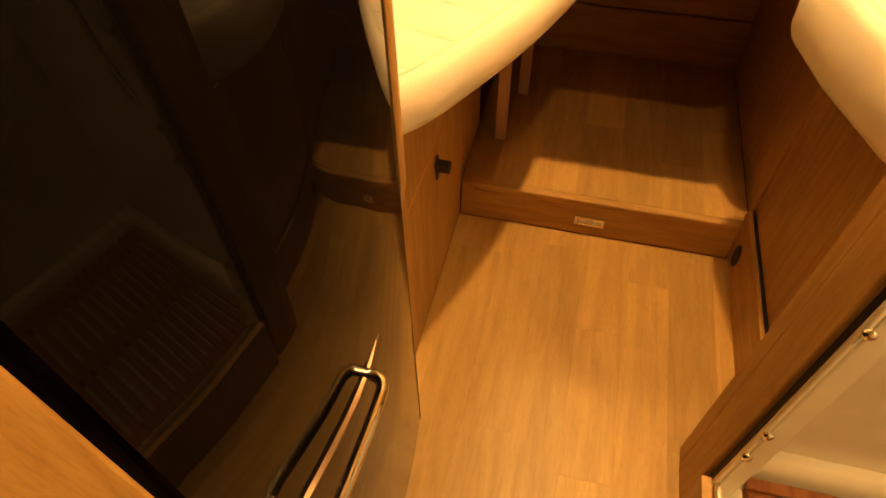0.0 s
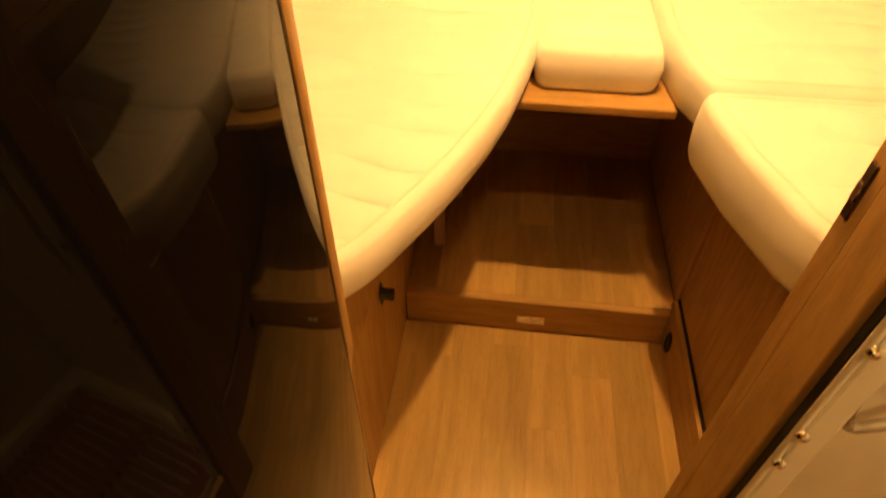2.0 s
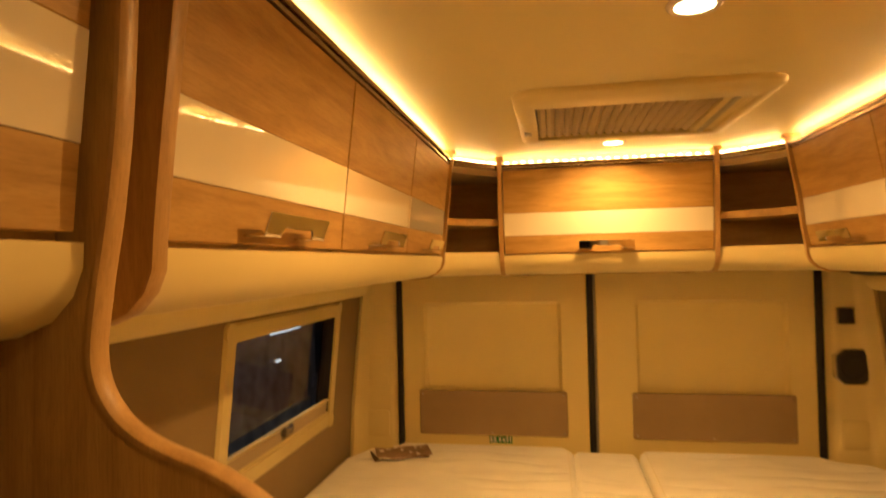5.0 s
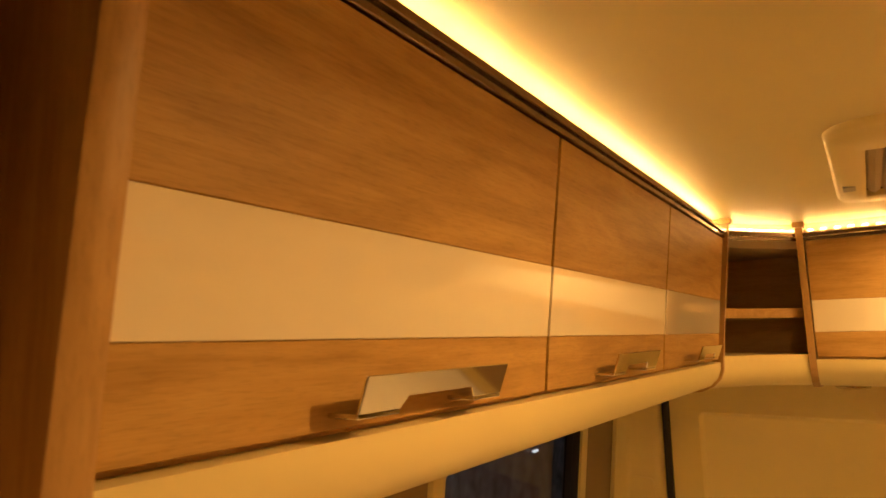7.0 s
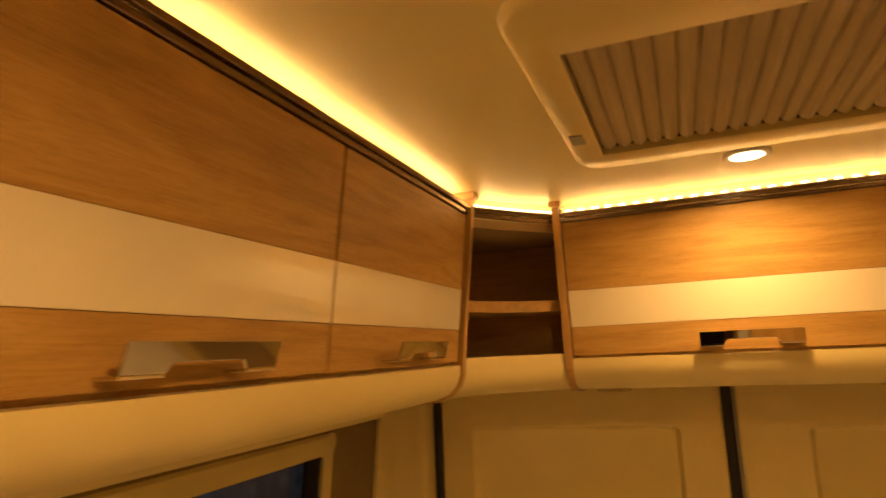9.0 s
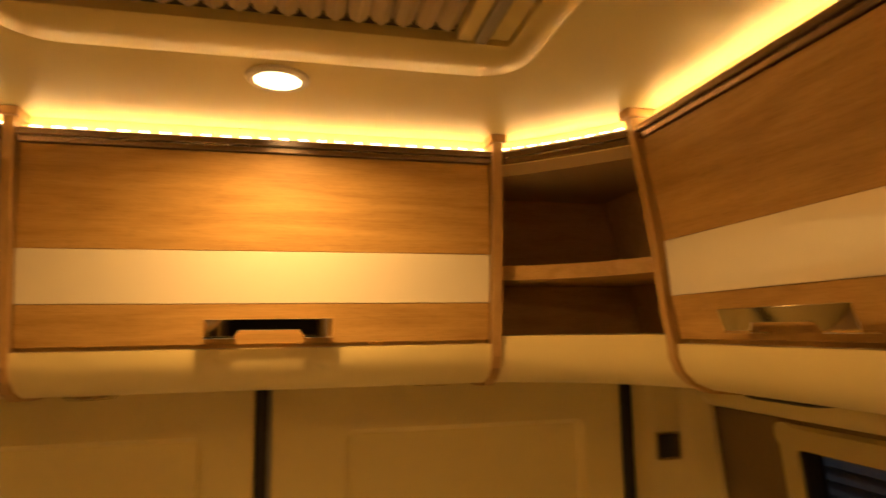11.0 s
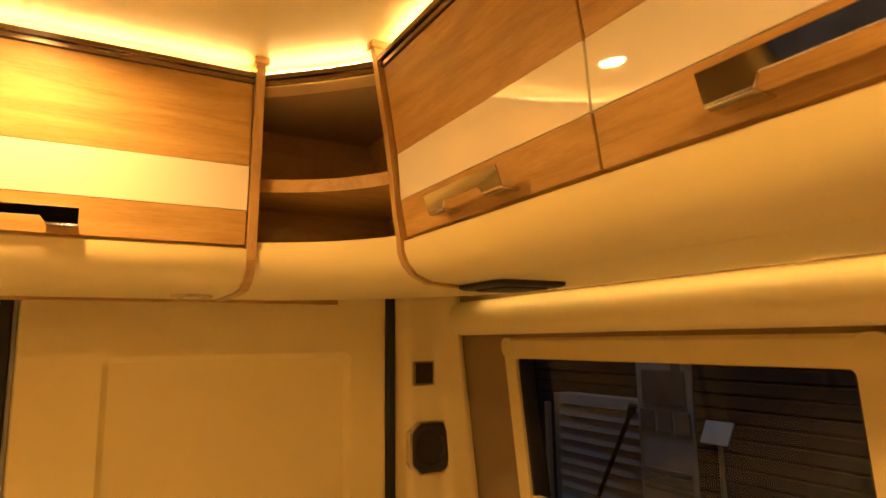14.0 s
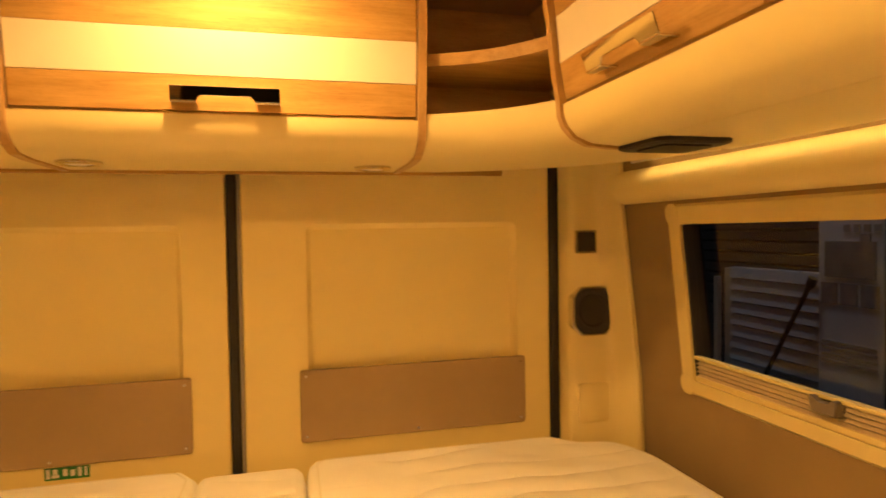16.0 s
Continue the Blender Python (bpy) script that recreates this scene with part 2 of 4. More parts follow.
def prism(points, axis, a, b, bevel=0.0, bm=None):
    """A closed outline, in the two axes other than axis, drawn out from a to b."""
    own = bmesh.new()

    def at(p, v):
        return {"x": (v, p[0], p[1]), "y": (p[0], v, p[1]), "z": (p[0], p[1], v)}[axis]
    lo = [own.verts.new(at(p, a)) for p in points]
    hi = [own.verts.new(at(p, b)) for p in points]
    own.faces.new(lo)
    own.faces.new(hi[::-1])
    for i in range(len(points)):
        j = (i + 1) % len(points)
        own.faces.new((lo[i], lo[j], hi[j], hi[i]))
    bmesh.ops.recalc_face_normals(own, faces=own.faces)
    if bevel:
        bmesh.ops.bevel(own, geom=own.edges[:], offset=bevel, segments=1, affect="EDGES")
    if bm is None:
        return own
    return join(bm, own)


def loft(rings, closed=True, caps=True):
    """Quads between rings of equally many points."""
    own = bmesh.new()
    vs = [[own.verts.new(p) for p in r] for r in rings]
    k = len(rings[0])
    for a, b in zip(vs, vs[1:]):
        for i in range(k if closed else k - 1):
            j = (i + 1) % k
            own.faces.new((a[i], a[j], b[j], b[i]))
    if caps and closed:
        own.faces.new(vs[0][::-1])
        own.faces.new(vs[-1])
    return own


def tube(points, radius, sides=8, closed=False, bm=None):
    """A round rod along points."""
    pts = [Vector(p) for p in points]
    rings = []
    k = len(pts)
    up = Vector((0.13, 0.21, 0.97))
    for i, p in enumerate(pts):
        a = pts[(i - 1) % k] if closed or i else p
        c = pts[(i + 1) % k] if closed or i < k - 1 else p
        d = (c - a).normalized()
        u = d.cross(up)
        if u.length < 0.05:
            u = d.cross(Vector((1, 0, 0)))
        u.normalize()
        v = d.cross(u)
        rings.append([p + radius * (math.cos(s) * u + math.sin(s) * v) for s in [2 * math.pi * q / sides for q in range(sides)]])
    if closed:
        rings.append(rings[0])
    own = loft(rings, True, not closed)
    if closed:
        bmesh.ops.remove_doubles(own, verts=own.verts, dist=1e-6)
    if bm is None:
        return own
    return join(bm, own)


def lathe(cx, cy, profile, sides=28, bm=None):
    """Turned round the upright line through cx, cy: (radius, z) pairs."""
    rings = [[(cx + r * math.cos(2 * math.pi * q / sides), cy + r * math.sin(2 * math.pi * q / sides), z) for q in range(sides)] for r, z in profile]
    own = loft(rings)
    if bm is None:
        return own
    return join(bm, own)


def smooth_line(points, steps=6, closed=False):
    """A Catmull-Rom curve through points."""
    pts = [Vector(p) for p in points]
    k, out = len(pts), []
    for i in range(k if closed else k - 1):
        p0 = pts[(i - 1) % k] if closed or i else pts[0]
        p1, p2 = pts[i], pts[(i + 1) % k]
        p3 = pts[(i + 2) % k] if closed or i < k - 2 else pts[-1]
        for s in range(steps):
            t = s / steps
            out.append(0.5 * (2 * p1 + (p2 - p0) * t + (2 * p0 - 5 * p1 + 4 * p2 - p3) * t * t + (3 * p1 - p0 - 3 * p2 + p3) * t ** 3))
    if not closed:
        out.append(pts[-1])
    return out


def inset(outline, d):
    """A closed plan outline (counter-clockwise) moved inwards by d."""
    k, out = len(outline), []
    for i in range(k):
        a, p, c = (Vector(outline[j % k]).to_2d() for j in (i - 1, i, i + 1))
        n1 = Vector((-(p - a).y, (p - a).x)).normalized()
        n2 = Vector((-(c - p).y, (c - p).x)).normalized()
        nn = (n1 + n2)
        nn = nn.normalized() / max(0.5, nn.length / 2)
        out.append(p + nn * d)
    return out


def frame_ring(outer, inner, axis, a, b):
    """A flat frame between two rectangles (u0, u1, v0, v1), drawn out from a to b along axis."""
    bm = bmesh.new()

    def at(u, v, w):
        return {"x": (w, u, v), "y": (u, w, v), "z": (u, v, w)}[axis]

    def four(r, w):
        u0, u1, v0, v1 = r
        return [bm.verts.new(at(u, v, w)) for u, v in ((u0, v0), (u1, v0), (u1, v1), (u0, v1))]
    oa, ob_, ia, ib = four(outer, a), four(outer, b), four(inner, a), four(inner, b)
    for i in range(4):
        j = (i + 1) % 4
        bm.faces.new((oa[i], oa[j], ob_[j], ob_[i]))
        bm.faces.new((ia[i], ib[i], ib[j], ia[j]))
        bm.faces.new((oa[i], ia[i], ia[j], oa[j]))
        bm.faces.new((ob_[i], ob_[j], ib[j], ib[i]))
    bmesh.ops.recalc_face_normals(bm, faces=bm.faces)
    return bm


def rounded(u0, u1, v0, v1, r, k=5):
    """A rounded rectangle, counter-clockwise."""
    out = []
    for cu, cv, s in ((u1 - r, v0 + r, -90), (u1 - r, v1 - r, 0), (u0 + r, v1 - r, 90), (u0 + r, v0 + r, 180)):
        for i in range(k + 1):
            a = radians(s + 90 * i / k)
            out.append((cu + r * math.cos(a), cv + r * math.sin(a)))
    return out


def rounded_frame(outer, inner, ro, ri, axis, a, b, lip=0.0):
    """A frame between two rounded rectangles, its outer edge eased by lip."""
    o, i = rounded(*outer, ro), rounded(*inner, ri)
    o2 = rounded(outer[0] + lip, outer[1] - lip, outer[2] + lip, outer[3] - lip, max(0.001, ro - lip))

    def at(p, w):
        return {"x": (w, p[0], p[1]), "y": (p[0], w, p[1]), "z": (p[0], p[1], w)}[axis]
    c = b + (lip if a > b else -lip)
    rings = [[at(p, a) for p in i], [at(p, a) for p in o], [at(p, c) for p in o], [at(p, b) for p in o2], [at(p, b) for p in i], [at(p, a) for p in i]]
    bm = loft(rings, True, False)
    bmesh.ops.remove_doubles(bm, verts=bm.verts, dist=1e-6)
    return bm


def round_outline(points, r, k=5):
    """A closed outline with its corners rounded to about r."""
    pts, out = [Vector(p).to_2d() for p in points], []
    n_ = len(pts)
    for i in range(n_):
        a, p, c = pts[i - 1], pts[i], pts[(i + 1) % n_]
        e = 0.0 if p.x > 0.97 and 1.37 < p.y < 1.40 else min(r, (a - p).length * 0.45, (c - p).length * 0.45)
        p0, p2 = p + (a - p).normalized() * e, p + (c - p).normalized() * e
        if (p - a).angle(c - p, 0) < 0.35 or e < 0.003:
            out.append(p)
            continue
        for j in range(k + 1):
            t = j / k
            out.append((1 - t) ** 2 * p0 + 2 * t * (1 - t) * p + t * t * p2)
    return out


# ---- the van's shell ----
CEIL, BED = 1.882, 0.735
WALL_L, WALL_R, REAR, FRONT = -1.0, 1.0, 3.0, -1.3
WIN_L, WIN_R = (1.866, 2.610, 0.950, 1.324), (1.925, 2.662, 0.953, 1.326)
LEAN_Z, LEAN_R = (0.0, 0.70, 0.90, 1.40, 1.60, 1.95), (0.050, 0.052, 0.043, -0.008, -0.012, -0.015)


def leaned(bm, cuts=True):
    """Moves a side wall's mesh out towards the floor and in towards the roof, as the van's body does."""
    if cuts:
        for z in LEAN_Z[1:-1]:
            bmesh.ops.bisect_plane(bm, geom=bm.verts[:] + bm.edges[:] + bm.faces[:], plane_co=(0, 0, z), plane_no=(0, 0, 1))
    for v in bm.verts:
        out = 1 if v.co.x > 0 else -1
        shift = float(np.interp(v.co.z, LEAN_Z, LEAN_R)) - (0.027 if out < 0 else 0.0)
        v.co.x += out * shift * min(1.0, max(0.0, (abs(v.co.x) - 0.885) / 0.10))
    return bm



def side_wall(name, x, out, hole):
    y0, y1, z0, z1 = hole
    bm = bmesh.new()
    xa, xb = sorted((x, x + out * 0.05))
    box(xa, xb, FRONT, y0, 0, 1.95, bm=bm)
    box(xa, xb, y1, 3.17, 0, 1.95, bm=bm)
    box(xa, xb, y0, y1, 0, z0, bm=bm)
    box(xa, xb, y0, y1, z1, 1.95, bm=bm)
    return thing(name, leaned(bm), M_WALL, (x, 1.0, 0), "beige fabric-lined van side wall with a window opening", "wall", kind="structure")


side_wall("wall_left", WALL_L, -1, WIN_L)
side_wall("wall_right", WALL_R, 1, WIN_R)
# added out of view: closes the shell, near-black for the unlit front
thing("wall_front", box(-1.05, 1.05, FRONT - 0.05, FRONT, 0, 1.95), M_SHADE, (0, FRONT, 0), "added near-black board closing the unseen front of the van", "wall", kind="structure")
thing("wall_rear", box(-1.05, 1.05, 3.122, 3.17, 0, 1.95), M_CREAM, (0, 3.122, 0), "cream body panel behind the rear doors", "wall", kind="structure")
thing("ceiling", box(-1.05, 1.05, FRONT, 3.17, CEIL, CEIL + 0.05), M_CEIL, (0, 1, CEIL), "smooth cream ceiling lining", "ceiling", kind="structure")

# floors: planks on a dark underlay
floor = thing("floor", box(-1.05, 1.05, FRONT, 3.17, -0.06, -0.004), M_TEAK, (0, 0.5, -0.004), "oak-look vinyl plank floor", "floor", kind="structure")
step = thing("step", box(-0.372, 0.299, 1.39, 2.03, 0, 0.11), M_OAK_X, (0, 1.39, 0), "raised oak-look floor platform with a step between the beds", "step", kind="structure")


def planks(parent, x0, x1, y0, y1, z, first, joints):
    x, k = first, 0
    while x < x1:
        a, b = max(x, x0), min(x + 0.1, x1)
        if b - a > 0.004:
            cuts = [y0] + sorted(j for j in joints[k % len(joints)] if y0 < j < y1) + [y1]
            for c, d in zip(cuts, cuts[1:]):
                part("plank", box(a + 0.00008, b - 0.00008, c + 0.00008, d - 0.00008, z - 0.005, z, 0.0002, 1), M_PLANK, parent)
        x, k = x + 0.1, k + 1


planks(floor, -0.376, 0.3, -1.2, 1.372, 0.0, -0.446, ((0.98, 0.2, -0.5), (1.27, 0.42, -0.3), (0.82, 0.0, -0.8), (0.45, 1.32, -0.4), (1.095, 0.76, -0.1), (0.55, -0.6, 1.25), (0.855, 0.1, -0.7), (0.6,)))
planks(step, -0.372, 0.299, 1.392, 2.01, 0.116, -0.397, ((1.75,), (1.62,), (1.51, 1.9), (1.66,), (1.8,), (1.55,), (1.7,)))
part("nosing", box(-0.372, 0.284, 1.372, 1.392, 0.096, 0.117, 0.004), M_OAK_X, step, "oak nosing strip")
part("riser", box(-0.372, 0.284, 1.376, 1.39, 0, 0.096), M_OAK_X, step)
thing("wall_under_bed", prism(((-0.40, 0.11), (0.299, 0.11), (0.299, 0.60), (-0.40, 0.60)), "y", 2.012, 2.03), M_OAK_X, (0, 2.012, 0.11), "oak-look board closing the space under the bed", "wall", kind="structure")
thing("trim_under_bed", box(-0.30, 0.298, 2.0, 2.012, 0.117, 0.262, 0.003), M_OAK_X, (0, 2.0, 0.117), "oak-look plinth board under the bed", "trim", kind="structure")

# step lamp
lamp = root("step_light", (-0.05, 1.376, 0.03), "small chrome-framed step light set into the oak riser", "step light")
part("frame", rounded_frame((-0.086, -0.014, 0.034, 0.062), (-0.080, -0.020, 0.040, 0.056), 0.003, 0.002, "y", 1.376, 1.371, 0.001), M_CHROME, lamp)
part("lens", box(-0.080, -0.020, 1.3725, 1.376, 0.040, 0.056, 0.001, 1), M_WHITE, lamp, "bright bevelled lens")
part("mullion", box(-0.053, -0.047, 1.370, 1.3725, 0.040, 0.056), M_NICKEL, lamp)

# ---- rear doors ----


def rear_door(name, x0, x1, rx0, rx1):
    d = root(name, ((x0 + x1) / 2, 3.06, 0.0), "cream moulded rear door lining with a recessed panel", "door", kind="structure")
    rec = (rx0, rx1, 0.80, 1.338)

    def ring(r, y, rad):
        return [(p[0], y, p[1]) for p in rounded(*r, rad)]
    rings = [ring((x0, x1, 0.0, 1.88), 3.11, 0.001), ring((x0, x1, 0.0, 1.88), 3.064, 0.001), ring((x0 + 0.004, x1 - 0.004, 0.004, 1.876), 3.06, 0.001),
             ring(rec, 3.06, 0.02), ring((rec[0] + 0.003, rec[1] - 0.003, rec[2], rec[3] - 0.003), 3.064, 0.02),
             ring((rec[0] + 0.008, rec[1] - 0.008, rec[2], rec[3] - 0.008), 3.078, 0.018), ring((rec[0] + 0.014, rec[1] - 0.014, rec[2] + 0.01, rec[3] - 0.014), 3.084, 0.015)]
    part("lining", loft(rings), M_DOORLINING, d, smooth=True)
    tb = (rx0 - 0.022, rx1 + 0.018, 0.770, 0.958)
    board = part("kick_board", loft([[(p[0], y, p[1]) for p in rounded(tb[0] + e, tb[1] - e, tb[2] + e, tb[3] - e, 0.008)] for y, e in ((3.0595, 0), (3.050, 0), (3.048, 0.002))]), M_TAUPE, d, "taupe screwed-on board")
    for sx, sz in ((tb[0] + 0.015, tb[3] - 0.015), (tb[1] - 0.015, tb[3] - 0.015), (tb[0] + 0.015, tb[2] + 0.015), (tb[1] - 0.015, tb[2] + 0.015), ((tb[0] + tb[1]) / 2, tb[2] + 0.012)):
        s = tube([(sx, 3.0485, sz), (sx, 3.0462, sz)], 0.0035, 10)
        part("screw", s, M_NICKEL, board)
    return d


rear_door("door_1", -0.83, -0.030, -0.731, -0.138)
rear_door("door_2", 0.006, 0.848, 0.166, 0.748)
for x0, x1, y in ((-0.848, -0.826, 3.038), (0.847, 0.871, 3.045), (-0.028, -0.004, 3.056)):
    thing("door_seal", box(x0, x1, y, 3.12, 0.4, 1.88, 0.006, 2), M_RUBBER, ((x0 + x1) / 2, y, 0.4), "black rubber seal strip along a rear door edge", "seal", group="rear door seals", kind="structure")
thing("door_trim", box(-0.004, 0.005, 3.064, 3.12, 0.4, 1.88, 0.002, 1), M_GREY, (0, 3.08, 0.4), "slim grey strip beside the middle door seal", "trim", kind="structure")

# ---- rear corner pillars ----


def pillar(name, s):
    """s: 1 on the right, -1 on the left."""
    p = root(name, (s * 0.92, 2.95, 0.4), "cream moulded corner pillar lining", "pillar", kind="structure")
    x0 = 0.872 if s > 0 else 0.849
    y = 2.978
    plan = [(x0, 3.12), (x0, y + 0.018), (x0 + 0.006, y + 0.007), (x0 + 0.021, y), (0.945, y - 0.004), (0.962, y - 0.010), (0.972, y - 0.026), (0.977, 2.915), (0.984, 2.898), (0.9985, 2.895), (0.9985, 3.12)]
    part("lining", leaned(prism([(s * px, py) for px, py in plan], "z", 0.4, 1.88)), M_CREAM, p, smooth=True)
    part("piping", leaned(tube([(s * 0.985, 2.893, 0.4 + 0.07 * i) for i in range(22)], 0.006)), M_CREAM, p, smooth=True)
    for z0, z1 in ((0.775, 0.885),) if s > 0 else ((0.775, 0.885), (0.99, 1.12)):
        part("inlay", loft([[(s * q[0], yy, q[1]) for q in rounded(x0 + 0.022 + e, x0 + 0.116 - e, z0 + e, z1 - e, 0.012)] for yy, e in ((y + 0.004, 0), (y - 0.006, 0.0), (y - 0.0075, 0.003))]), M_CREAM, p, smooth=True)
    return p


pillar("pillar_left", -1)
pillar("pillar_right", 1)
p = root("switch_plate", (0.918, 2.975, 1.24), "square black switch in a grey metal frame on the corner pillar", "switch")
part("frame", rounded_frame((0.886, 0.949, 1.247, 1.311), (0.892, 0.943, 1.253, 1.305), 0.003, 0.002, "y", 2.978, 2.967, 0.001), M_NICKEL, p)
part("rocker", box(0.892, 0.943, 2.9685, 2.978, 1.253, 1.305, 0.002, 1), M_DARKPLASTIC, p)
p = root("loudspeaker", (0.934, 2.975, 1.0), "black loudspeaker grille with clipped corners in a grey rim", "loudspeaker")
SPEAKER = (0.874, 1.001, 1.018, 1.156)


def clipped(r, c, k):
    """A rectangle with its corners cut by c, the cuts eased, moved in by k."""
    u0, u1, v0, v1 = r[0] + k, r[1] - k, r[2] + k, r[3] - k
    return round_outline([(u0 + c, v0), (u1 - c, v0), (u1, v0 + c), (u1, v1 - c), (u1 - c, v1), (u0 + c, v1), (u0, v1 - c), (u0, v0 + c)], 0.008, 3)


def ringed(c, k, y):
    return [(q[0], y, q[1]) for q in clipped(SPEAKER, c, k)]


part("rim", loft([ringed(0.026, 0.0, 2.990), ringed(0.026, 0.0, 2.967), ringed(0.0255, 0.002, 2.9645), ringed(0.024, 0.006, 2.9645), ringed(0.024, 0.007, 2.969)]), M_NICKEL, p, "satin metal rim")
part("grille", loft([ringed(0.024, 0.0072, 2.975), ringed(0.024, 0.0074, 2.966), ringed(0.022, 0.014, 2.963)]), M_DARKPLASTIC, p)
part("cone", loft([[(0.9345 + r * math.cos(2 * math.pi * q / 28), y, 1.087 + r * math.sin(2 * math.pi * q / 28)) for q in range(28)] for r, y in ((0.048, 2.966), (0.047, 2.961), (0.043, 2.960), (0.036, 2.964), (0.012, 2.9655))]), M_RUBBER, p, smooth=True)

# ---- windows ----


def window(name, x, s, outer, hole):
    """s: 1 where the wall's outside lies towards +x."""
    w = root(name, (x, (outer[0] + outer[1]) / 2, outer[2]), "cream framed tinted camper window with a pleated blind at its foot", "window", kind="structure")
    inner = (hole[0] + 0.004, hole[1] - 0.004, hole[2] + 0.004, hole[3] - 0.004)
    fr = part("window_frame", leaned(rounded_frame(outer, inner, 0.022, 0.010, "x", x + s * 0.018, x - s * 0.009, 0.007), False), M_FRAME, w, smooth=True)
    for yy, sy in ((outer[0], 1), (outer[1], -1)):
        for zz, sz in ((outer[2], 1), (outer[3], -1)):
            ya, yb = sorted((yy - sy * 0.0015, yy + sy * 0.046))
            za, zb = sorted((zz - sz * 0.0015, zz + sz * 0.046))
            cap = rounded(ya, yb, za, zb, 0.02)
            bm = loft([[(x - s * d, q[0], q[1]) for q in cap] for d in (-0.015, 0.0098)])
            part("corner_cap", leaned(bm, False), M_FRAME, fr)
    part("reveal", leaned(rounded_frame((hole[0], hole[1], hole[2], hole[3]), inner, 0.010, 0.010, "x", x + s * 0.0182, x + s * 0.05, 0.0), False), M_DARKPLASTIC, w)
    pane = part("pane", leaned(box(*sorted((x + s * 0.040, x + s * 0.044)), hole[0] + 0.001, hole[1] - 0.001, hole[2] + 0.001, hole[3] - 0.001), False), M_GLASS, w)
    pane.visible_shadow = False
    blind = part("blind", leaned(box(*sorted((x - s * 0.004, x + s * 0.014)), inner[0], inner[1], inner[2], inner[2] + 0.013, 0.002), False), M_FRAME, w, "folded pleated blind")
    for i in range(4):
        z = inner[2] + 0.014 + 0.0095 * i
        part("pleat", leaned(prism(((x - s * 0.002, z), (x + s * 0.005, z + 0.005), (x - s * 0.002, z + 0.009), (x + s * 0.013, z + 0.009), (x + s * 0.013, z)), "y", inner[0], inner[1]), False), M_PLEAT, blind)
    z = inner[2] + 0.0525
    part("pull_bar", leaned(box(*sorted((x - s * 0.005, x + s * 0.013)), inner[0], inner[1], z, z + 0.008, 0.002), False), M_FRAME, blind, "cream pull bar")
    mid = (inner[0] + inner[1]) / 2
    grip = round_outline([(mid - 0.030, z + 0.004), (mid - 0.026, z - 0.024), (mid + 0.026, z - 0.024), (mid + 0.030, z + 0.004), (mid + 0.022, z + 0.006), (mid + 0.010, z - 0.004), (mid - 0.010, z - 0.004), (mid - 0.022, z + 0.006)], 0.004, 3)
    part("clip", leaned(loft([[(x - s * d, q[0], q[1]) for q in grip] for d in (-0.004, 0.014)] + [[(x - s * 0.017, mid + (q[0] - mid) * 0.93, z - 0.009 + (q[1] - z + 0.009) * 0.9) for q in grip]]), False), M_CATCH, blind, "dark grey plastic catch")
    for yy in (inner[0] + 0.003, inner[1] - 0.003):
        part("track", leaned(box(*sorted((x - s * 0.002, x + s * 0.02)), yy - 0.003, yy + 0.003, inner[2], inner[3], 0.001, 1), False), M_DARKPLASTIC, w)
    return w


window("window_1", WALL_L, -1, (1.820, 2.656, 0.905, 1.370), WIN_L)
window("window_2", WALL_R, 1, (1.882, 2.706, 0.922, 1.368), WIN_R)

# ---- overhead cabinets: one face line for each side ----


def line(*stops):
    zs, vs = [q[0] for q in stops], [q[1] for q in stops]
    return lambda z: float(np.interp(z, zs, vs))


FACE = {"L": (line((1.535, -0.524), (1.60, -0.518), (1.68, -0.509), (1.85, -0.489), (1.885, -0.485)), -1, "y"),
        "R": (line((1.535, 0.597), (1.60, 0.586), (1.68, 0.5798), (1.85, 0.551), (1.885, 0.546)), 1, "y"),
        "K": (line((1.535, -0.490), (1.60, -0.484), (1.68, -0.476), (1.85, -0.460), (1.885, -0.457)), -1, "y"),
        "B": (line((1.535, 2.620), (1.60, 2.613), (1.68, 2.603), (1.85, 2.590), (1.885, 2.587)), 1, "x")}
UNDER = ((-0.004, 1.533), (-0.003, 1.515), (0.005, 1.495), (0.022, 1.477), (0.05, 1.466), (0.10, 1.462))


def band(face, a, b, z0, z1, proud, thick, bevel=0.0):
    f, out, axis = FACE[face]
    zs = [z0 + (z1 - z0) * i / 4 for i in range(5)]
    pts = [(f(z) - out * proud, z) for z in zs] + [(f(z) + out * thick, z) for z in zs[::-1]]
    return prism(pts, axis, a, b, bevel)


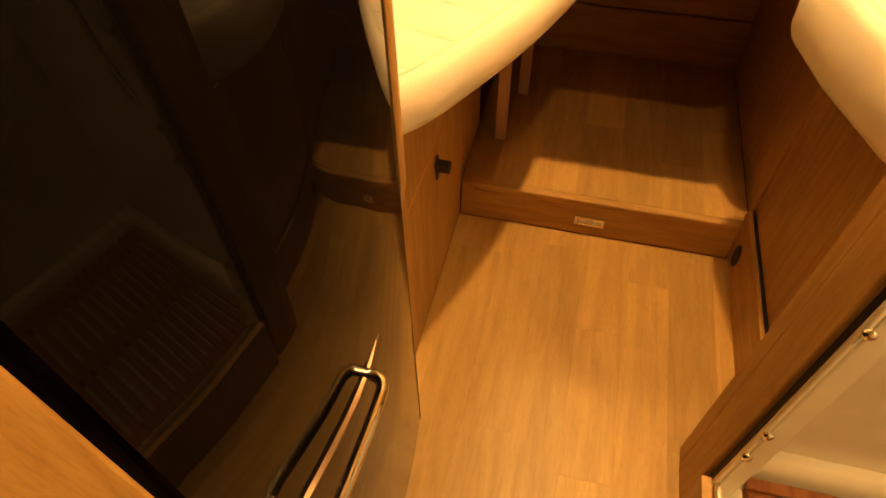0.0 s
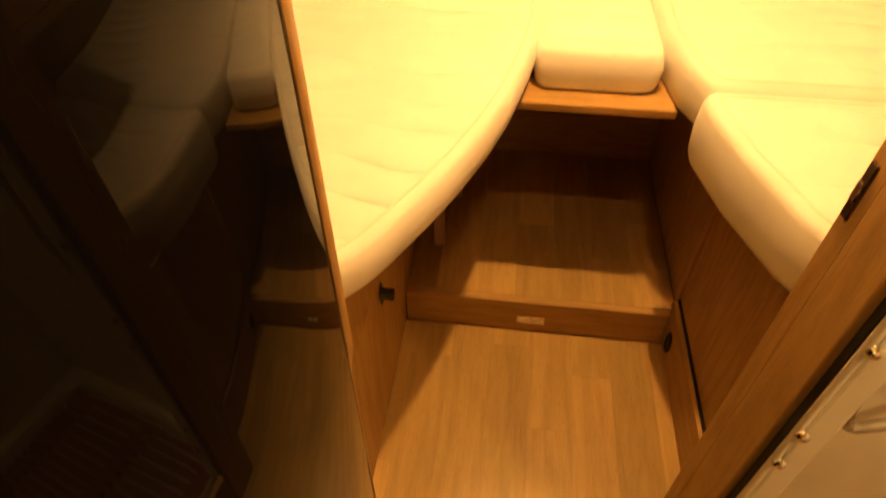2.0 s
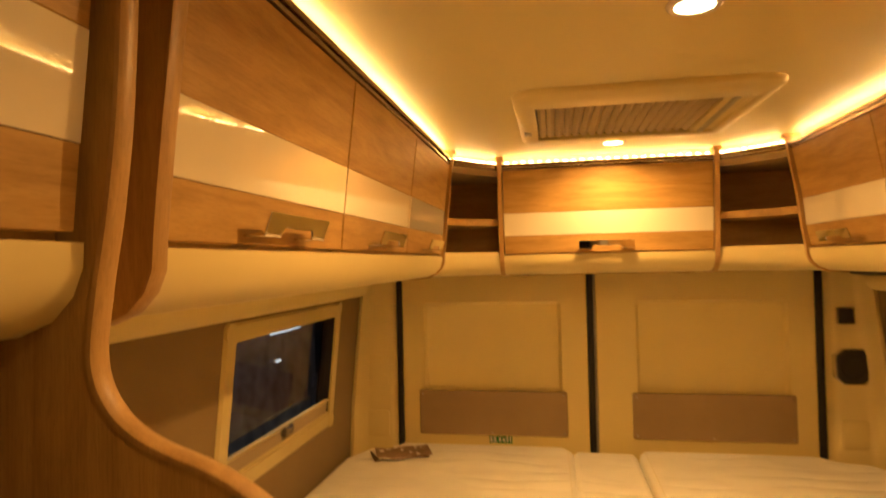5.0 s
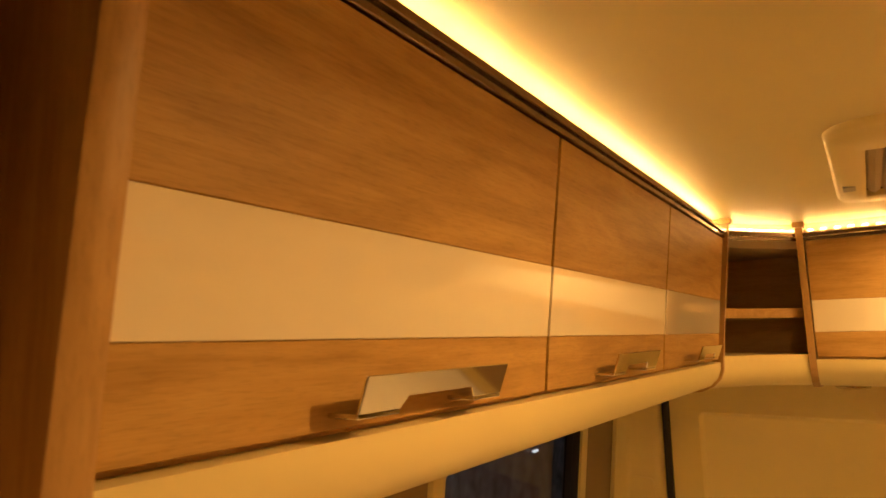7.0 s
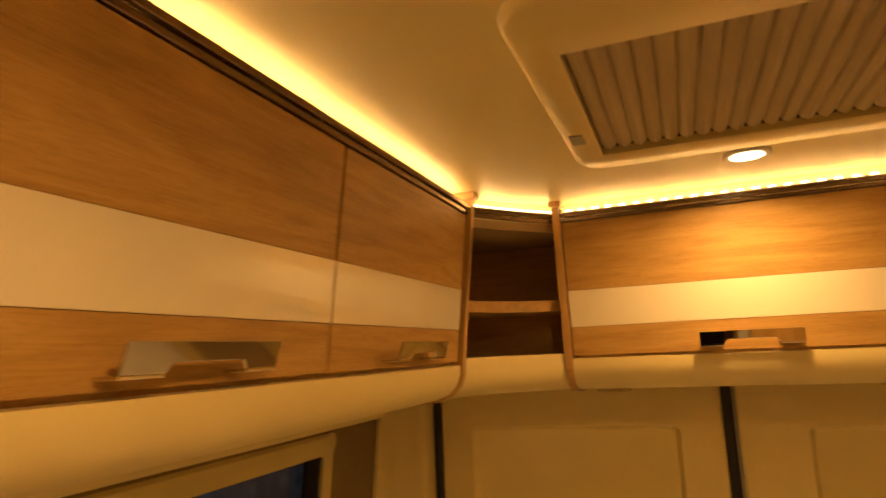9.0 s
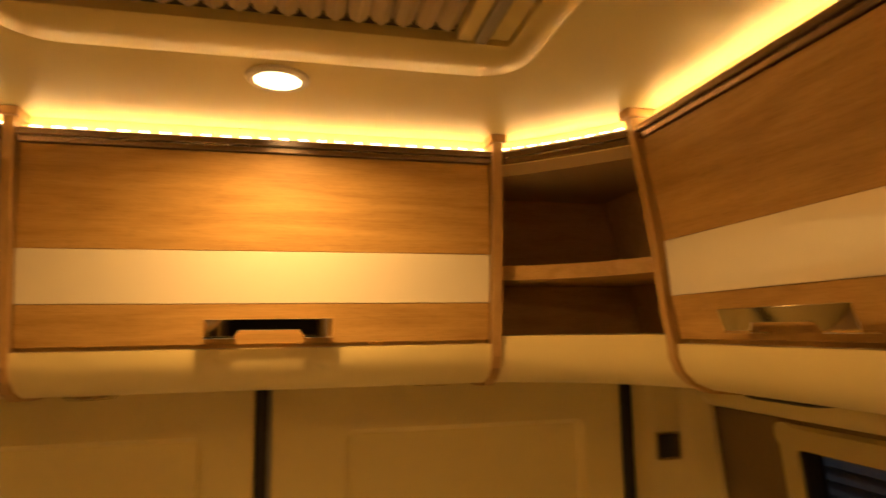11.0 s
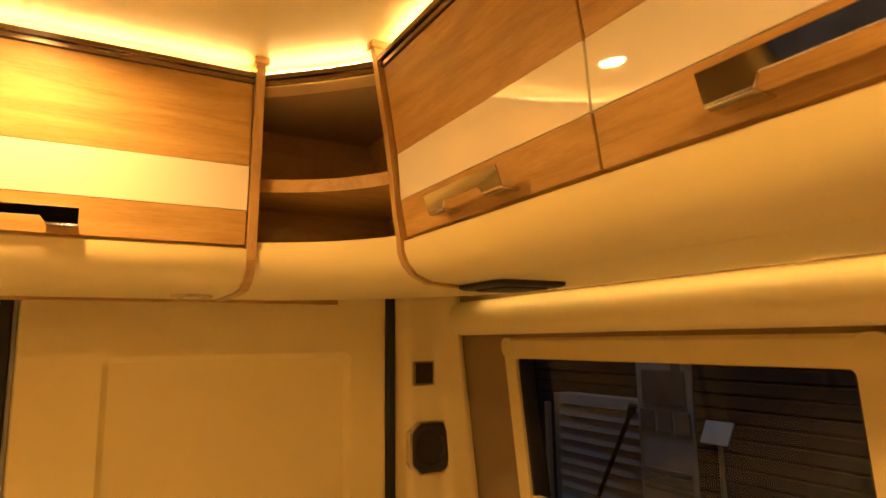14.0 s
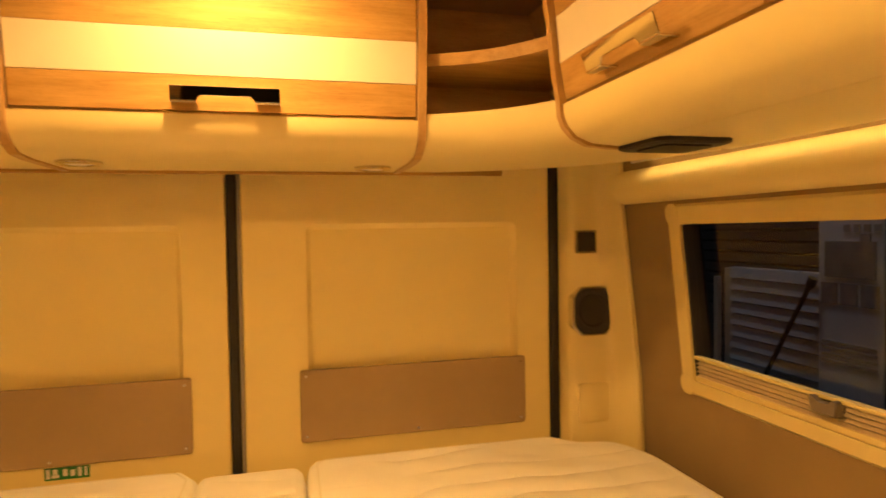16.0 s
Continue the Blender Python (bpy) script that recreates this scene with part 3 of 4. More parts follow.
def handle_parts(face, mid, parent):
    """A bent strip standing on two feet."""
    f, out, axis = FACE[face]
    base = f(1.565)

    def at(u, d, z):
        v = base - out * d
        return (v, mid + u, z) if axis == "y" else (mid + u, v, z)

    def slab(u0, u1, quad):
        bm = bmesh.new()
        lo = [bm.verts.new(at(u0, d, z)) for d, z in quad]
        hi = [bm.verts.new(at(u1, d, z)) for d, z in quad]
        bm.faces.new(lo)
        bm.faces.new(hi[::-1])
        for i in range(4):
            bm.faces.new((lo[i], lo[(i + 1) % 4], hi[(i + 1) % 4], hi[i]))
        bmesh.ops.recalc_face_normals(bm, faces=bm.faces)
        bmesh.ops.bevel(bm, geom=bm.edges[:], offset=0.0008, segments=1, affect="EDGES")
        return bm
    lean = 0.08 if face == "B" else 0.36
    plate = bmesh.new()
    rim = ((-0.094, 1.552), (-0.050, 1.552), (-0.043, 1.561), (0.043, 1.561), (0.050, 1.552), (0.094, 1.552), (0.094, 1.578), (-0.094, 1.578))
    lo = [plate.verts.new(at(u, 0.024 + (z - 1.552) * lean, z)) for u, z in rim]
    hi = [plate.verts.new(at(u, 0.0268 + (z - 1.552) * lean, z)) for u, z in rim]
    plate.faces.new(lo)
    plate.faces.new(hi[::-1])
    for i in range(8):
        plate.faces.new((lo[i], lo[(i + 1) % 8], hi[(i + 1) % 8], hi[i]))
    bmesh.ops.recalc_face_normals(plate, faces=plate.faces)
    bmesh.ops.bevel(plate, geom=plate.edges[:], offset=0.0007, segments=1, affect="EDGES")
    metal = M_CHROME if face == "B" else M_SATIN
    h = part("handle", plate, metal, parent, "chrome bridge handle")
    for u in (-0.072, 0.072):
        part("foot", slab(u - 0.022, u + 0.022, ((-0.004, 1.5490), (0.0266, 1.5490), (0.0266, 1.5524), (-0.004, 1.5524))), metal, h)
    return h


def overhead(face, a, b, grain, group, handle=True, stuff=M_CREAM_GLOSS):
    f, out, axis = FACE[face]
    mid = (a + b) / 2
    deep = {"L": WALL_L, "K": WALL_L, "R": WALL_R, "B": REAR}[face]
    at = (f(1.535), mid, 1.535) if axis == "y" else (mid, f(1.535), 1.535)
    c = root("overhead_cabinet", at, "oak overhead locker with a glossy cream stripe and chrome handle", "cabinet", group)
    v0, v1 = sorted((f(1.68) + out * 0.03, deep - out * 0.004))
    body = box(v0, v1, a + 0.002, b - 0.002, 1.500, 1.832) if axis == "y" else box(a + 0.002, b - 0.002, v0, v1, 1.500, 1.832)
    part("body", body, M_DARKWOOD, c)
    g = 0.0030 if face in "LK" else 0.0018
    door = part("door", band(face, a + g, b - g, 1.682, 1.833, 0.0, 0.018, 0.0008), grain, c)
    part("stripe", band(face, a + g, b - g, 1.602, 1.6815, 0.0006, 0.018, 0.0006), stuff, door, "glossy cream stripe")
    part("lower_board", band(face, a + g, b - g, 1.540, 1.6015, 0.0, 0.018, 0.0008), grain, door)
    handle_parts(face, mid, door)
    return c


for a, b in ((0.936, 1.436), (1.436, 1.918), (1.918, 2.398)):
    overhead("L", a, b, M_OAK_Y, "lockers over the beds")
for a, b in ((1.47, 1.955), (1.955, 2.418)):
    overhead("R", a, b, M_OAK_Y, "lockers over the beds")
overhead("B", -0.334, 0.374, M_OAK_X, "locker over the rear doors")
overhead("K", 0.30, 0.796, M_OAK_Y, "lockers over the kitchen")
overhead("K", -0.20, 0.30, M_OAK_Y, "lockers over the kitchen")


def valance(face, a, b, reach, label):
    f, out, axis = FACE[face]
    base = f(1.535)
    at = (base, (a + b) / 2, 1.461) if axis == "y" else ((a + b) / 2, base, 1.461)
    v = root("valance", at, label, "valance", "padded valances")
    pts = [(base + out * d, z) for d, z in UNDER] + [(base + out * 0.10, 1.470), (base + out * 0.06, 1.475), (base + out * 0.02, 1.535)]
    part("roll", prism(pts, axis, a, b), M_CREAM, v, "padded cream roll", smooth=True)
    part("underside", prism([(base + out * d, z) for d, z in ((0.1003, 1.4618), (reach, 1.4608), (reach, 1.4695), (0.1003, 1.4695))], axis, a, b), M_CREAM, v, "flat cream underside board")
    return v


valance("L", 0.936, 2.40, 0.385, "rounded cream vinyl underside of a locker row")
valance("R", 1.47, 2.42, 0.337, "rounded cream vinyl underside of a locker row")
valance("B", -0.335, 0.375, 0.315, "rounded cream vinyl underside of the locker over the doors")
valance("K", -0.20, 0.798, 0.41, "rounded cream vinyl underside of the kitchen lockers")


def rail(face, a, b):
    r = thing("cabinet_rail", band(face, a, b, 1.8345, 1.8425, 0.003, 0.012, 0.001), M_BRONZE, (0, 0, 1.8345), "brown metal rail along the top of the lockers", "rail", "locker top rails")
    part("upper_rail", band(face, a, b, 1.844, 1.853, 0.008, 0.004, 0.001), M_BRONZE, r)
    f, out, axis = FACE[face]
    part("back_board", band(face, a, b, 1.834, 1.8815, -0.034, 0.040), M_CREAM, r)
    part("floor_board", band(face, a, b, 1.8335, 1.8355, -0.012, 0.034), M_CREAM, r)
    return r


rail("L", 0.936, 2.40)
rail("R", 1.47, 2.42)
rail("B", -0.335, 0.375)
rail("K", -0.20, 0.797)


def post(face, at, w, label, reach=0.10):
    """A wooden divider whose edge follows the locker's face and runs on under it."""
    f, out, axis = FACE[face]
    zs = (1.881, 1.80, 1.72, 1.64, 1.58, 1.54)
    b0 = f(1.535)
    outer = [(f(z) - out * 0.010, z) for z in zs] + [(b0 + out * (d - 0.006), z - (0.0045 if d > 0.03 else 0.002)) for d, z in UNDER]
    if reach > 0.10:
        outer.append((b0 + out * reach, 1.4565))
    inner = [(b0 + out * reach, 1.4695), (b0 + out * 0.07, 1.476), (b0 + out * 0.04, 1.54), (f(1.60) + out * 0.03, 1.60), (f(1.881) + out * 0.03, 1.881)]
    v = f(1.535)
    o = (v, at, 1.457) if axis == "y" else (at, v, 1.457)
    p = thing("cabinet_divider", prism(outer + inner, axis, at - w / 2, at + w / 2, 0.0), M_EDGE, o, label, "divider", "locker dividers")
    d = f(1.875)
    cap = box(*sorted((d - out * 0.016, d + out * 0.03)), at - w / 2 - 0.006, at + w / 2 + 0.006, 1.868, 1.8815, 0.002) if axis == "y" else box(at - w / 2 - 0.006, at + w / 2 + 0.006, *sorted((d - out * 0.016, d + out * 0.03)), 1.868, 1.8815, 0.002)
    part("cap", cap, M_EDGE, p)
    return p


post("L", 2.409, 0.016, "oak divider between lockers and the corner shelf", 0.30)
post("R", 2.429, 0.016, "oak divider between lockers and the corner shelf", 0.26)
post("B", -0.343, 0.016, "oak divider between a locker and the corner shelf", 0.30)
post("B", 0.383, 0.016, "oak divider between a locker and the corner shelf", 0.30)

# ---- corner shelves ----


def corner(s):
    face = "R" if s > 0 else "L"
    fx, fy = FACE[face][0], FACE["B"][0]
    ys, xb = (2.437 if s > 0 else 2.417), (0.391 if s > 0 else -0.351)
    steps = 10

    def arc(z, d=0.0):
        """Plan points from the rear divider to the side divider, d further into the corner."""
        p0, p2 = Vector((xb, fy(z))), Vector((fx(z), ys))
        mid = (p0 + p2) / 2 + Vector((s, 1)) * (0.006 if z > 1.8 else 0.040)
        out = []
        for i in range(steps + 1):
            t = i / steps
            q = (1 - t) ** 2 * p0 + 2 * t * (1 - t) * mid + t * t * p2
            w = Vector((s * t, 1 - t)).normalized()
            q = q + w * d
            q = Vector((max(q.x, xb) if s > 0 else min(q.x, xb), max(q.y, ys)))
            out.append((q.x, q.y, z))
        return out
    c = root("corner_shelf", (s * 0.6, 2.7, 1.46), "open oak corner shelf with a curved front between two lockers", "shelf", "open corner shelves")
    xw = s * 0.998

    def slab(z0, z1, d):
        a = arc(z0, d)
        lo = [(x, y) for x, y, z in a] + [(xw, ys), (xw, 2.998), (xb, 2.998)]
        return prism(lo, "z", z0, z1)
    part("shelf", slab(1.640, 1.664, 0.012), M_OAK_X, c, smooth=True)
    part("top", slab(1.815, 1.834, 0.01), M_TAUPE, c)
    part("base", slab(1.530, 1.546, 0.0), M_CREAM, c)
    part("back", prism(((xb, 1.546), (s * 0.90, 1.546), (s * 0.70, 1.815), (xb, 1.815)), "y", 2.785, 2.80), M_DARKWOOD, c)
    part("side", prism(((s * 0.755, 1.546), (s * 0.680, 1.815), (s * 0.695, 1.815), (s * 0.770, 1.546)), "y", ys, 2.785), M_DARKWOOD, c)
    vb = [arc(1.535, d) for d, z in UNDER]
    rings = [[(x, y, z) for x, y, _ in a] for a, (d, z) in zip(vb, UNDER)]
    far = [(x, y, 1.4615) for x, y, _ in arc(1.535, 0.33)]
    rings += [far, [(x, y, 1.470) for x, y, z in far], [(x, y, 1.531) for x, y, _ in arc(1.535, 0.02)]]
    part("valance", loft(rings, False, False), M_CREAM, c, "rounded cream vinyl underside", smooth=True)
    for z0, z1, pr in ((1.8345, 1.8425, 0.0), (1.844, 1.853, -0.004)):
        a0, a1 = arc(z0, pr), arc(z0, 0.008)
        part("rail", prism([(x, y) for x, y, _ in a0] + [(x, y) for x, y, _ in a1[::-1]], "z", z0, z1), M_BRONZE, c, "brown metal rail")
    a0, a1 = arc(1.834, 0.034), arc(1.834, 0.04)
    part("back_board", prism([(x, y) for x, y, _ in a0] + [(x, y) for x, y, _ in a1[::-1]], "z", 1.834, 1.8815), M_CREAM, c)
    return arc


ARC_L, ARC_R = corner(-1), corner(1)

# wooden lip closing the rear locker's underside, hidden end panels
thing("trim_rear_locker", box(-0.62, 0.66, 2.925, 2.94, 1.4545, 1.470, 0.002), M_OAK_X, (0, 2.93, 1.4545), "oak lip along the back of the locker underside", "trim", kind="structure")


def end_panel(face, a, b, label, deep):
    f, out, axis = FACE[face]
    b0 = f(1.535)
    zs = (1.8815, 1.80, 1.72, 1.64, 1.58, 1.54)
    pts = [(f(z) - out * 0.008, z) for z in zs] + [(b0 + out * (d - 0.004), z - 0.003) for d, z in UNDER] + [(deep, 1.459), (deep, 1.8815)]
    e = root("cabinet_end_panel", (b0, a, 1.457), label, "panel", "locker end panels")
    part("board", prism(pts, axis, a, b, 0.001), M_OAK_Z, e)
    front = pts[:len(zs) + len(UNDER)]
    rings = []
    for i, q in enumerate(front):
        p0, p1 = Vector(front[max(0, i - 1)]), Vector(front[min(len(front) - 1, i + 1)])
        d = (p1 - p0).normalized()
        nn = Vector((d.y, -d.x))
        nn = nn if nn.x * out < 0 or (abs(nn.x) < 0.2 and nn.y < 0) else -nn
        rings.append([(q[0] + nn.x * k, y, q[1] + nn.y * k) for k, y in ((-0.001, a - 0.0008), (0.0012, a - 0.0008), (0.0022, a + 0.002), (0.0022, b - 0.002), (0.0012, b + 0.0004), (-0.001, b + 0.0004))])
    part("edge_band", loft(rings), M_EDGE, e, "paler oak edge band", smooth=True)
    return e


end_panel("L", 0.914, 0.935, "upright oak end panel of a locker row", WALL_L + 0.003)
end_panel("R", 1.448, 1.469, "upright oak end panel of a locker row", WALL_R - 0.003)

# ---- light strips ----


def led_strip(points, label):
    """A strip of chips along plan points at the top rail, tilted up and into the room."""
    pts = [Vector(p) for p in points]
    rings = []
    for i, p in enumerate(pts):
        d = (pts[min(len(pts) - 1, i + 1)] - pts[max(0, i - 1)]).normalized()
        out = Vector((-d.y, d.x, 0))
        rings.append([p + out * e + Vector((0, 0, z)) for e, z in ((-0.002, -0.003), (0.010, -0.003), (0.010, 0), (-0.002, 0))])
    s = thing("led_strip", loft(rings), M_WHITE, tuple(pts[0]), label, "light strip", "light strips under the ceiling")
    for a, b in zip(pts, pts[1:]):
        d = (b - a)
        length = d.length
        d.normalize()
        out = Vector((-d.y, d.x, 0))
        k = max(1, round(length / 0.030))
        for i in range(k):
            u, v, w = d * 0.0062, out * 0.003, Vector((0, 0, 0.0015))
            c = a + d * (i + 0.5) * length / k + out * 0.006 + Vector((0, 0, 0.0017))
            bm = bmesh.new()
            q = [bm.verts.new(c + e) for e in (-u - v + w, u - v + w, u + v + w, -u + v + w, -u - v - w, u - v - w, u + v - w, -u + v - w)]
            for i4 in ((0, 1, 2, 3), (4, 5, 1, 0), (5, 6, 2, 1), (6, 7, 3, 2), (7, 4, 0, 3)):
                bm.faces.new([q[e] for e in i4])
            part("chip", bm, M_LED, s)
    return s


ZL = 1.861
xl, xr, yb = FACE["L"][0](1.857) - 0.016, FACE["R"][0](1.857) + 0.016, FACE["B"][0](1.857) + 0.016
led_strip([(xl, 0.94, ZL), (xl, 2.40, ZL)], "warm light strip glowing along the locker tops")
led_strip([(xl + 0.025, -0.20, ZL), (xl + 0.025, 0.795, ZL)], "warm light strip glowing along the kitchen locker tops")
led_strip([(xr, 2.42, ZL), (xr, 1.47, ZL)], "warm light strip glowing along the locker tops")
led_strip([(-0.334, yb, ZL), (0.374, yb, ZL)], "warm light strip glowing along the locker tops")
led_strip([(x, y, ZL) for x, y, z in ARC_R(1.853, 0.014)][::1], "warm light strip glowing over a corner shelf")
led_strip([(x, y, ZL) for x, y, z in ARC_L(1.853, 0.014)][::-1], "warm light strip glowing over a corner shelf")

# cove bulge over the windows, with a hidden strip above
for s, wall, y0, reach in ((-1, WALL_L, 0.82, -0.909), (1, WALL_R, 1.40, 0.938)):
    pts = [(wall - s * d, z) for d, z in ((0.0, 1.377), (0.012, 1.379), (0.026, 1.386), (0.037, 1.398), (0.042, 1.414), (0.041, 1.430), (0.035, 1.445), (0.024, 1.458), (0.0, 1.464))]
    thing("wall_cove", leaned(prism(pts, "y", y0, 2.894), False), M_CREAM, (wall, 2.0, 1.377), "rounded cream padding running along the wall above the window", "wall padding", "wall padding", smooth=True)
    st = thing("cove_strip", box(*sorted((reach - s * 0.014, reach - s * 0.004)), y0 + 0.15, 2.75, 1.4695, 1.476), M_WHITE, (reach, y0 + 0.15, 1.4695), "warm light strip hidden over the wall padding", "light strip", "hidden light strips")
    part("chips", prism([(reach - s * 0.0036, 1.4705), (reach - s * 0.0015, 1.4765), (reach - s * 0.0038, 1.4765)], "y", y0 + 0.15, 2.75), M_COVE, st)

# ---- beds ----


def mattress(name, outline, z0, z1, label, piping=True, r=0.026):
    """A padded slab over a plan outline (counter-clockwise): soft edges, a border and a quilted top."""
    o = [Vector(p).to_2d() for p in outline]
    levels = ((z0, 0.012), (z0 + 0.006, 0.004), (z0 + 0.018, 0.0), ((z0 + z1) / 2, -0.003), (z1 - r, 0.0), (z1 - 0.5 * r, 0.004), (z1 - 0.15 * r, 0.013), (z1 - 0.002, 0.024))
    rings = [[(q.x, q.y, z) for q in inset(o, d)] for z, d in levels]
    at = (sum(p.x for p in o) / len(o), sum(p.y for p in o) / len(o), z0)
    m = root(name, at, label, "mattress", "bed mattresses")
    part("border", loft(rings, True, False), M_TICK, m, smooth=True)
    bm = bmesh.new()
    bm.faces.new([bm.verts.new(p) for p in rings[-1]])
    bmesh.ops.triangulate(bm, faces=bm.faces[:])
    part("top", bm, M_MATTRESS, m, "quilted knitted top", smooth=True)
    bottom = bmesh.new()
    bottom.faces.new([bottom.verts.new((q.x, q.y, z0 + 0.001)) for q in inset(o, 0.011)])
    part("underside", bottom, M_TICK, m)
    if piping:
        part("piping", tube([(q.x, q.y, z1 - 0.003) for q in inset(o, 0.024)], 0.003, 6, True), M_PIPING, m, smooth=True)
    return m


curve = smooth_line([(-0.60, 0.832, 0), (-0.47, 0.842, 0), (-0.40, 0.870, 0), (-0.342, 0.922, 0), (-0.292, 1.010, 0), (-0.237, 1.125, 0), (-0.185, 1.265, 0), (-0.150, 1.400, 0), (-0.124, 1.550, 0), (-0.114, 1.680, 0), (-0.114, 1.90, 0)], 4)
left = [p.to_2d() for p in curve] + [Vector(p) for p in ((-0.114, 2.2), (-0.114, 2.6), (-0.118, 2.98), (-0.15, 3.03), (-0.20, 3.035), (-0.5, 3.035), (-0.82, 3.03), (-0.85, 2.95), (-0.94, 2.93), (-0.998, 2.80), (-1.004, 2.2), (-1.004, 1.5), (-0.99, 0.86), (-0.96, 0.832))]
mattress("mattress", [q for q in inset(left, -0.017)], 0.653, BED, "white quilted mattress with a curved front corner beside the partition")
gap = round_outline(((-0.108, 1.500), (0.145, 1.500), (0.150, 2.2), (0.150, 3.02), (-0.108, 3.02), (-0.108, 2.2)), 0.045)
mattress("mattress", gap, 0.636, BED - 0.008, "narrow white filler mattress between the two beds", False, 0.03)
right = round_outline(((0.205, 1.389), (0.98, 1.389), (1.032, 1.46), (1.032, 2.82), (0.985, 2.945), (0.875, 2.965), (0.835, 3.03), (0.50, 3.035), (0.156, 3.035), (0.153, 2.2), (0.150, 1.60), (0.172, 1.47)), 0.06)
mattress("mattress", right, 0.630, BED, "wide white quilted mattress with a slanted front corner")
bench = round_outline(((0.33, 0.95), (0.40, 0.895), (0.98, 0.895), (0.98, 1.386), (0.60, 1.386), (0.190, 1.386), (0.182, 1.34), (0.214, 1.20), (0.266, 1.055)), 0.032)
mattress("mattress", bench, 0.598, BED - 0.004, "white quilted seat cushion under the hanging wardrobe", True, 0.022)

# bed boards and bases
thing("bed_board", prism([(q.x, q.y) for q in inset([Vector(p).to_2d() for p in left], 0.03)], "z", 0.625, 0.644), M_OAK_Y, (-0.5, 2.0, 0.625), "oak-look board under the curved mattress", "bed board")
thing("bed_shelf", box(-0.135, 0.176, 1.455, 2.96, 0.616, 0.635, 0.003), M_OAK_X, (0.02, 1.6, 0.610), "narrow oak shelf board bridging the two beds", "shelf")
thing("bed_board", prism([(0.24, 1.40), (0.97, 1.40), (0.97, 2.96), (0.178, 2.96), (0.178, 1.62), (0.20, 1.5)], "z", 0.602, 0.621), M_OAK_Y, (0.5, 2.0, 0.602), "oak-look board under the wide mattress", "bed board")
thing("bed_board", prism([(0.40, 0.93), (0.97, 0.93), (0.97, 1.37), (0.26, 1.37), (0.27, 1.25), (0.33, 1.06)], "z", 0.582, 0.601), M_OAK_Y, (0.6, 1.1, 0.582), "oak-look board under the seat cushion", "bed board")

cup = root("bed_cupboard", (-0.39, 1.2, 0.0), "oak cupboard under the bed with a drawer and latched door", "cupboard")
part("body", box(-0.98, -0.392, 0.835, 1.60, 0.0, 0.624), M_OAK_Z, cup)
part("drawer_front", box(-0.392, -0.374, 0.84, 1.372, 0.434, 0.62, 0.0015, 1), M_OAK_Z, cup)
d = part("door", box(-0.392, -0.374, 0.84, 1.372, 0.012, 0.430, 0.0015, 1), M_OAK_Z, cup)
bm = lathe(0, 0, ((0.020, 0.0), (0.020, 0.002), (0.016, 0.004)), 20)
bm.transform(Matrix.Translation((-0.3738, 1.150, 0.365)) @ pose(0, 0, 0, 0, 90, 0) @ Matrix.Diagonal((1.6, 0.55, 1, 1)))
part("escutcheon", bm, M_DARKPLASTIC, d)
part("knob", box(-0.371, -0.342, 1.124, 1.142, 0.376, 0.396, 0.003), M_DARKPLASTIC, d, "dark push-button latch")
part("side", box(-0.392, -0.374, 1.374, 1.60, 0.117, 0.624), M_OAK_Z, cup)
for x, y in ((-0.308, 1.55), (-0.280, 1.755)):
    g = root("wooden_batten", (x, y, 0.117), "pale flat wooden batten standing upright under the bed", "batten", "battens under the bed")
    part("board", box(x - 0.014, x + 0.014, y - 0.006, y + 0.006, 0.117, 0.624, 0.002), M_PALE, g)

bb = root("bed_box", (0.30, 1.5, 0.0), "oak bed box with a sliding panel on a dark track", "bed box")
part("back_panel", box(0.300, 0.318, 1.408, 2.03, 0.117, 0.602, 0.001, 1), M_OAK_Z, bb)
part("sliding_panel", box(0.306, 0.322, 0.93, 1.404, 0.143, 0.602, 0.001, 1), M_OAK_Z, bb)
part("plinth", box(0.290, 0.306, 0.86, 1.408, 0.0, 0.128, 0.001, 1), M_OAK_Y, bb)
part("plinth_lip", box(0.290, 0.300, 0.86, 1.404, 0.129, 0.140, 0.001, 1), M_OAK_Y, bb)
part("track", box(0.3005, 0.330, 0.86, 1.404, 0.1285, 0.1425), M_RUBBER, bb, "dark sliding track")
part("core", box(0.335, 0.98, 0.90, 2.9, 0.0, 0.58), M_SHADE, bb)
thing("floor_vent", lathe(0, 0, ((0.032, 0.0), (0.032, 0.003), (0.024, 0.005), (0.02, 0.002)), 20), M_RUBBER, (0, 0, 0), "oval black rubber vent in the low oak plinth", "vent").matrix_world = Matrix.Translation((0.2895, 1.335, 0.058)) @ pose(0, 0, 0, 0, -90, 0) @ Matrix.Diagonal((1.0, 0.62, 1, 1))

# ---- kitchen block: fridge, worktop, curved partition ----
curve = smooth_line([(-0.325, 1.275, 0), (-0.328, 1.312, 0), (-0.343, 1.340, 0), (-0.387, 1.370, 0), (-0.440, 1.390, 0), (-0.470, 1.412, 0), (-0.485, 1.446, 0), (-0.480, 1.50, 0), (-0.470, 1.56, 0), (-0.460, 1.66, 0), (-0.452, 1.8815, 0)], 6)
prof = [(-0.333, 0.0), (-0.333, 0.61), (-0.325, 0.66)] + [(p.x, p.y) for p in curve] + [(-0.997, 1.8815), (-0.997, 0.0)]
pp = root("kitchen_partition", (-0.65, 0.81, 0.0), "tall oak partition with an S-curved edge between kitchen and bed", "partition")
part("panel", prism([(x - 0.003, z) for x, z in prof[:-2]] + prof[-2:], "y", 0.802, 0.818), M_OAK_Z, pp)
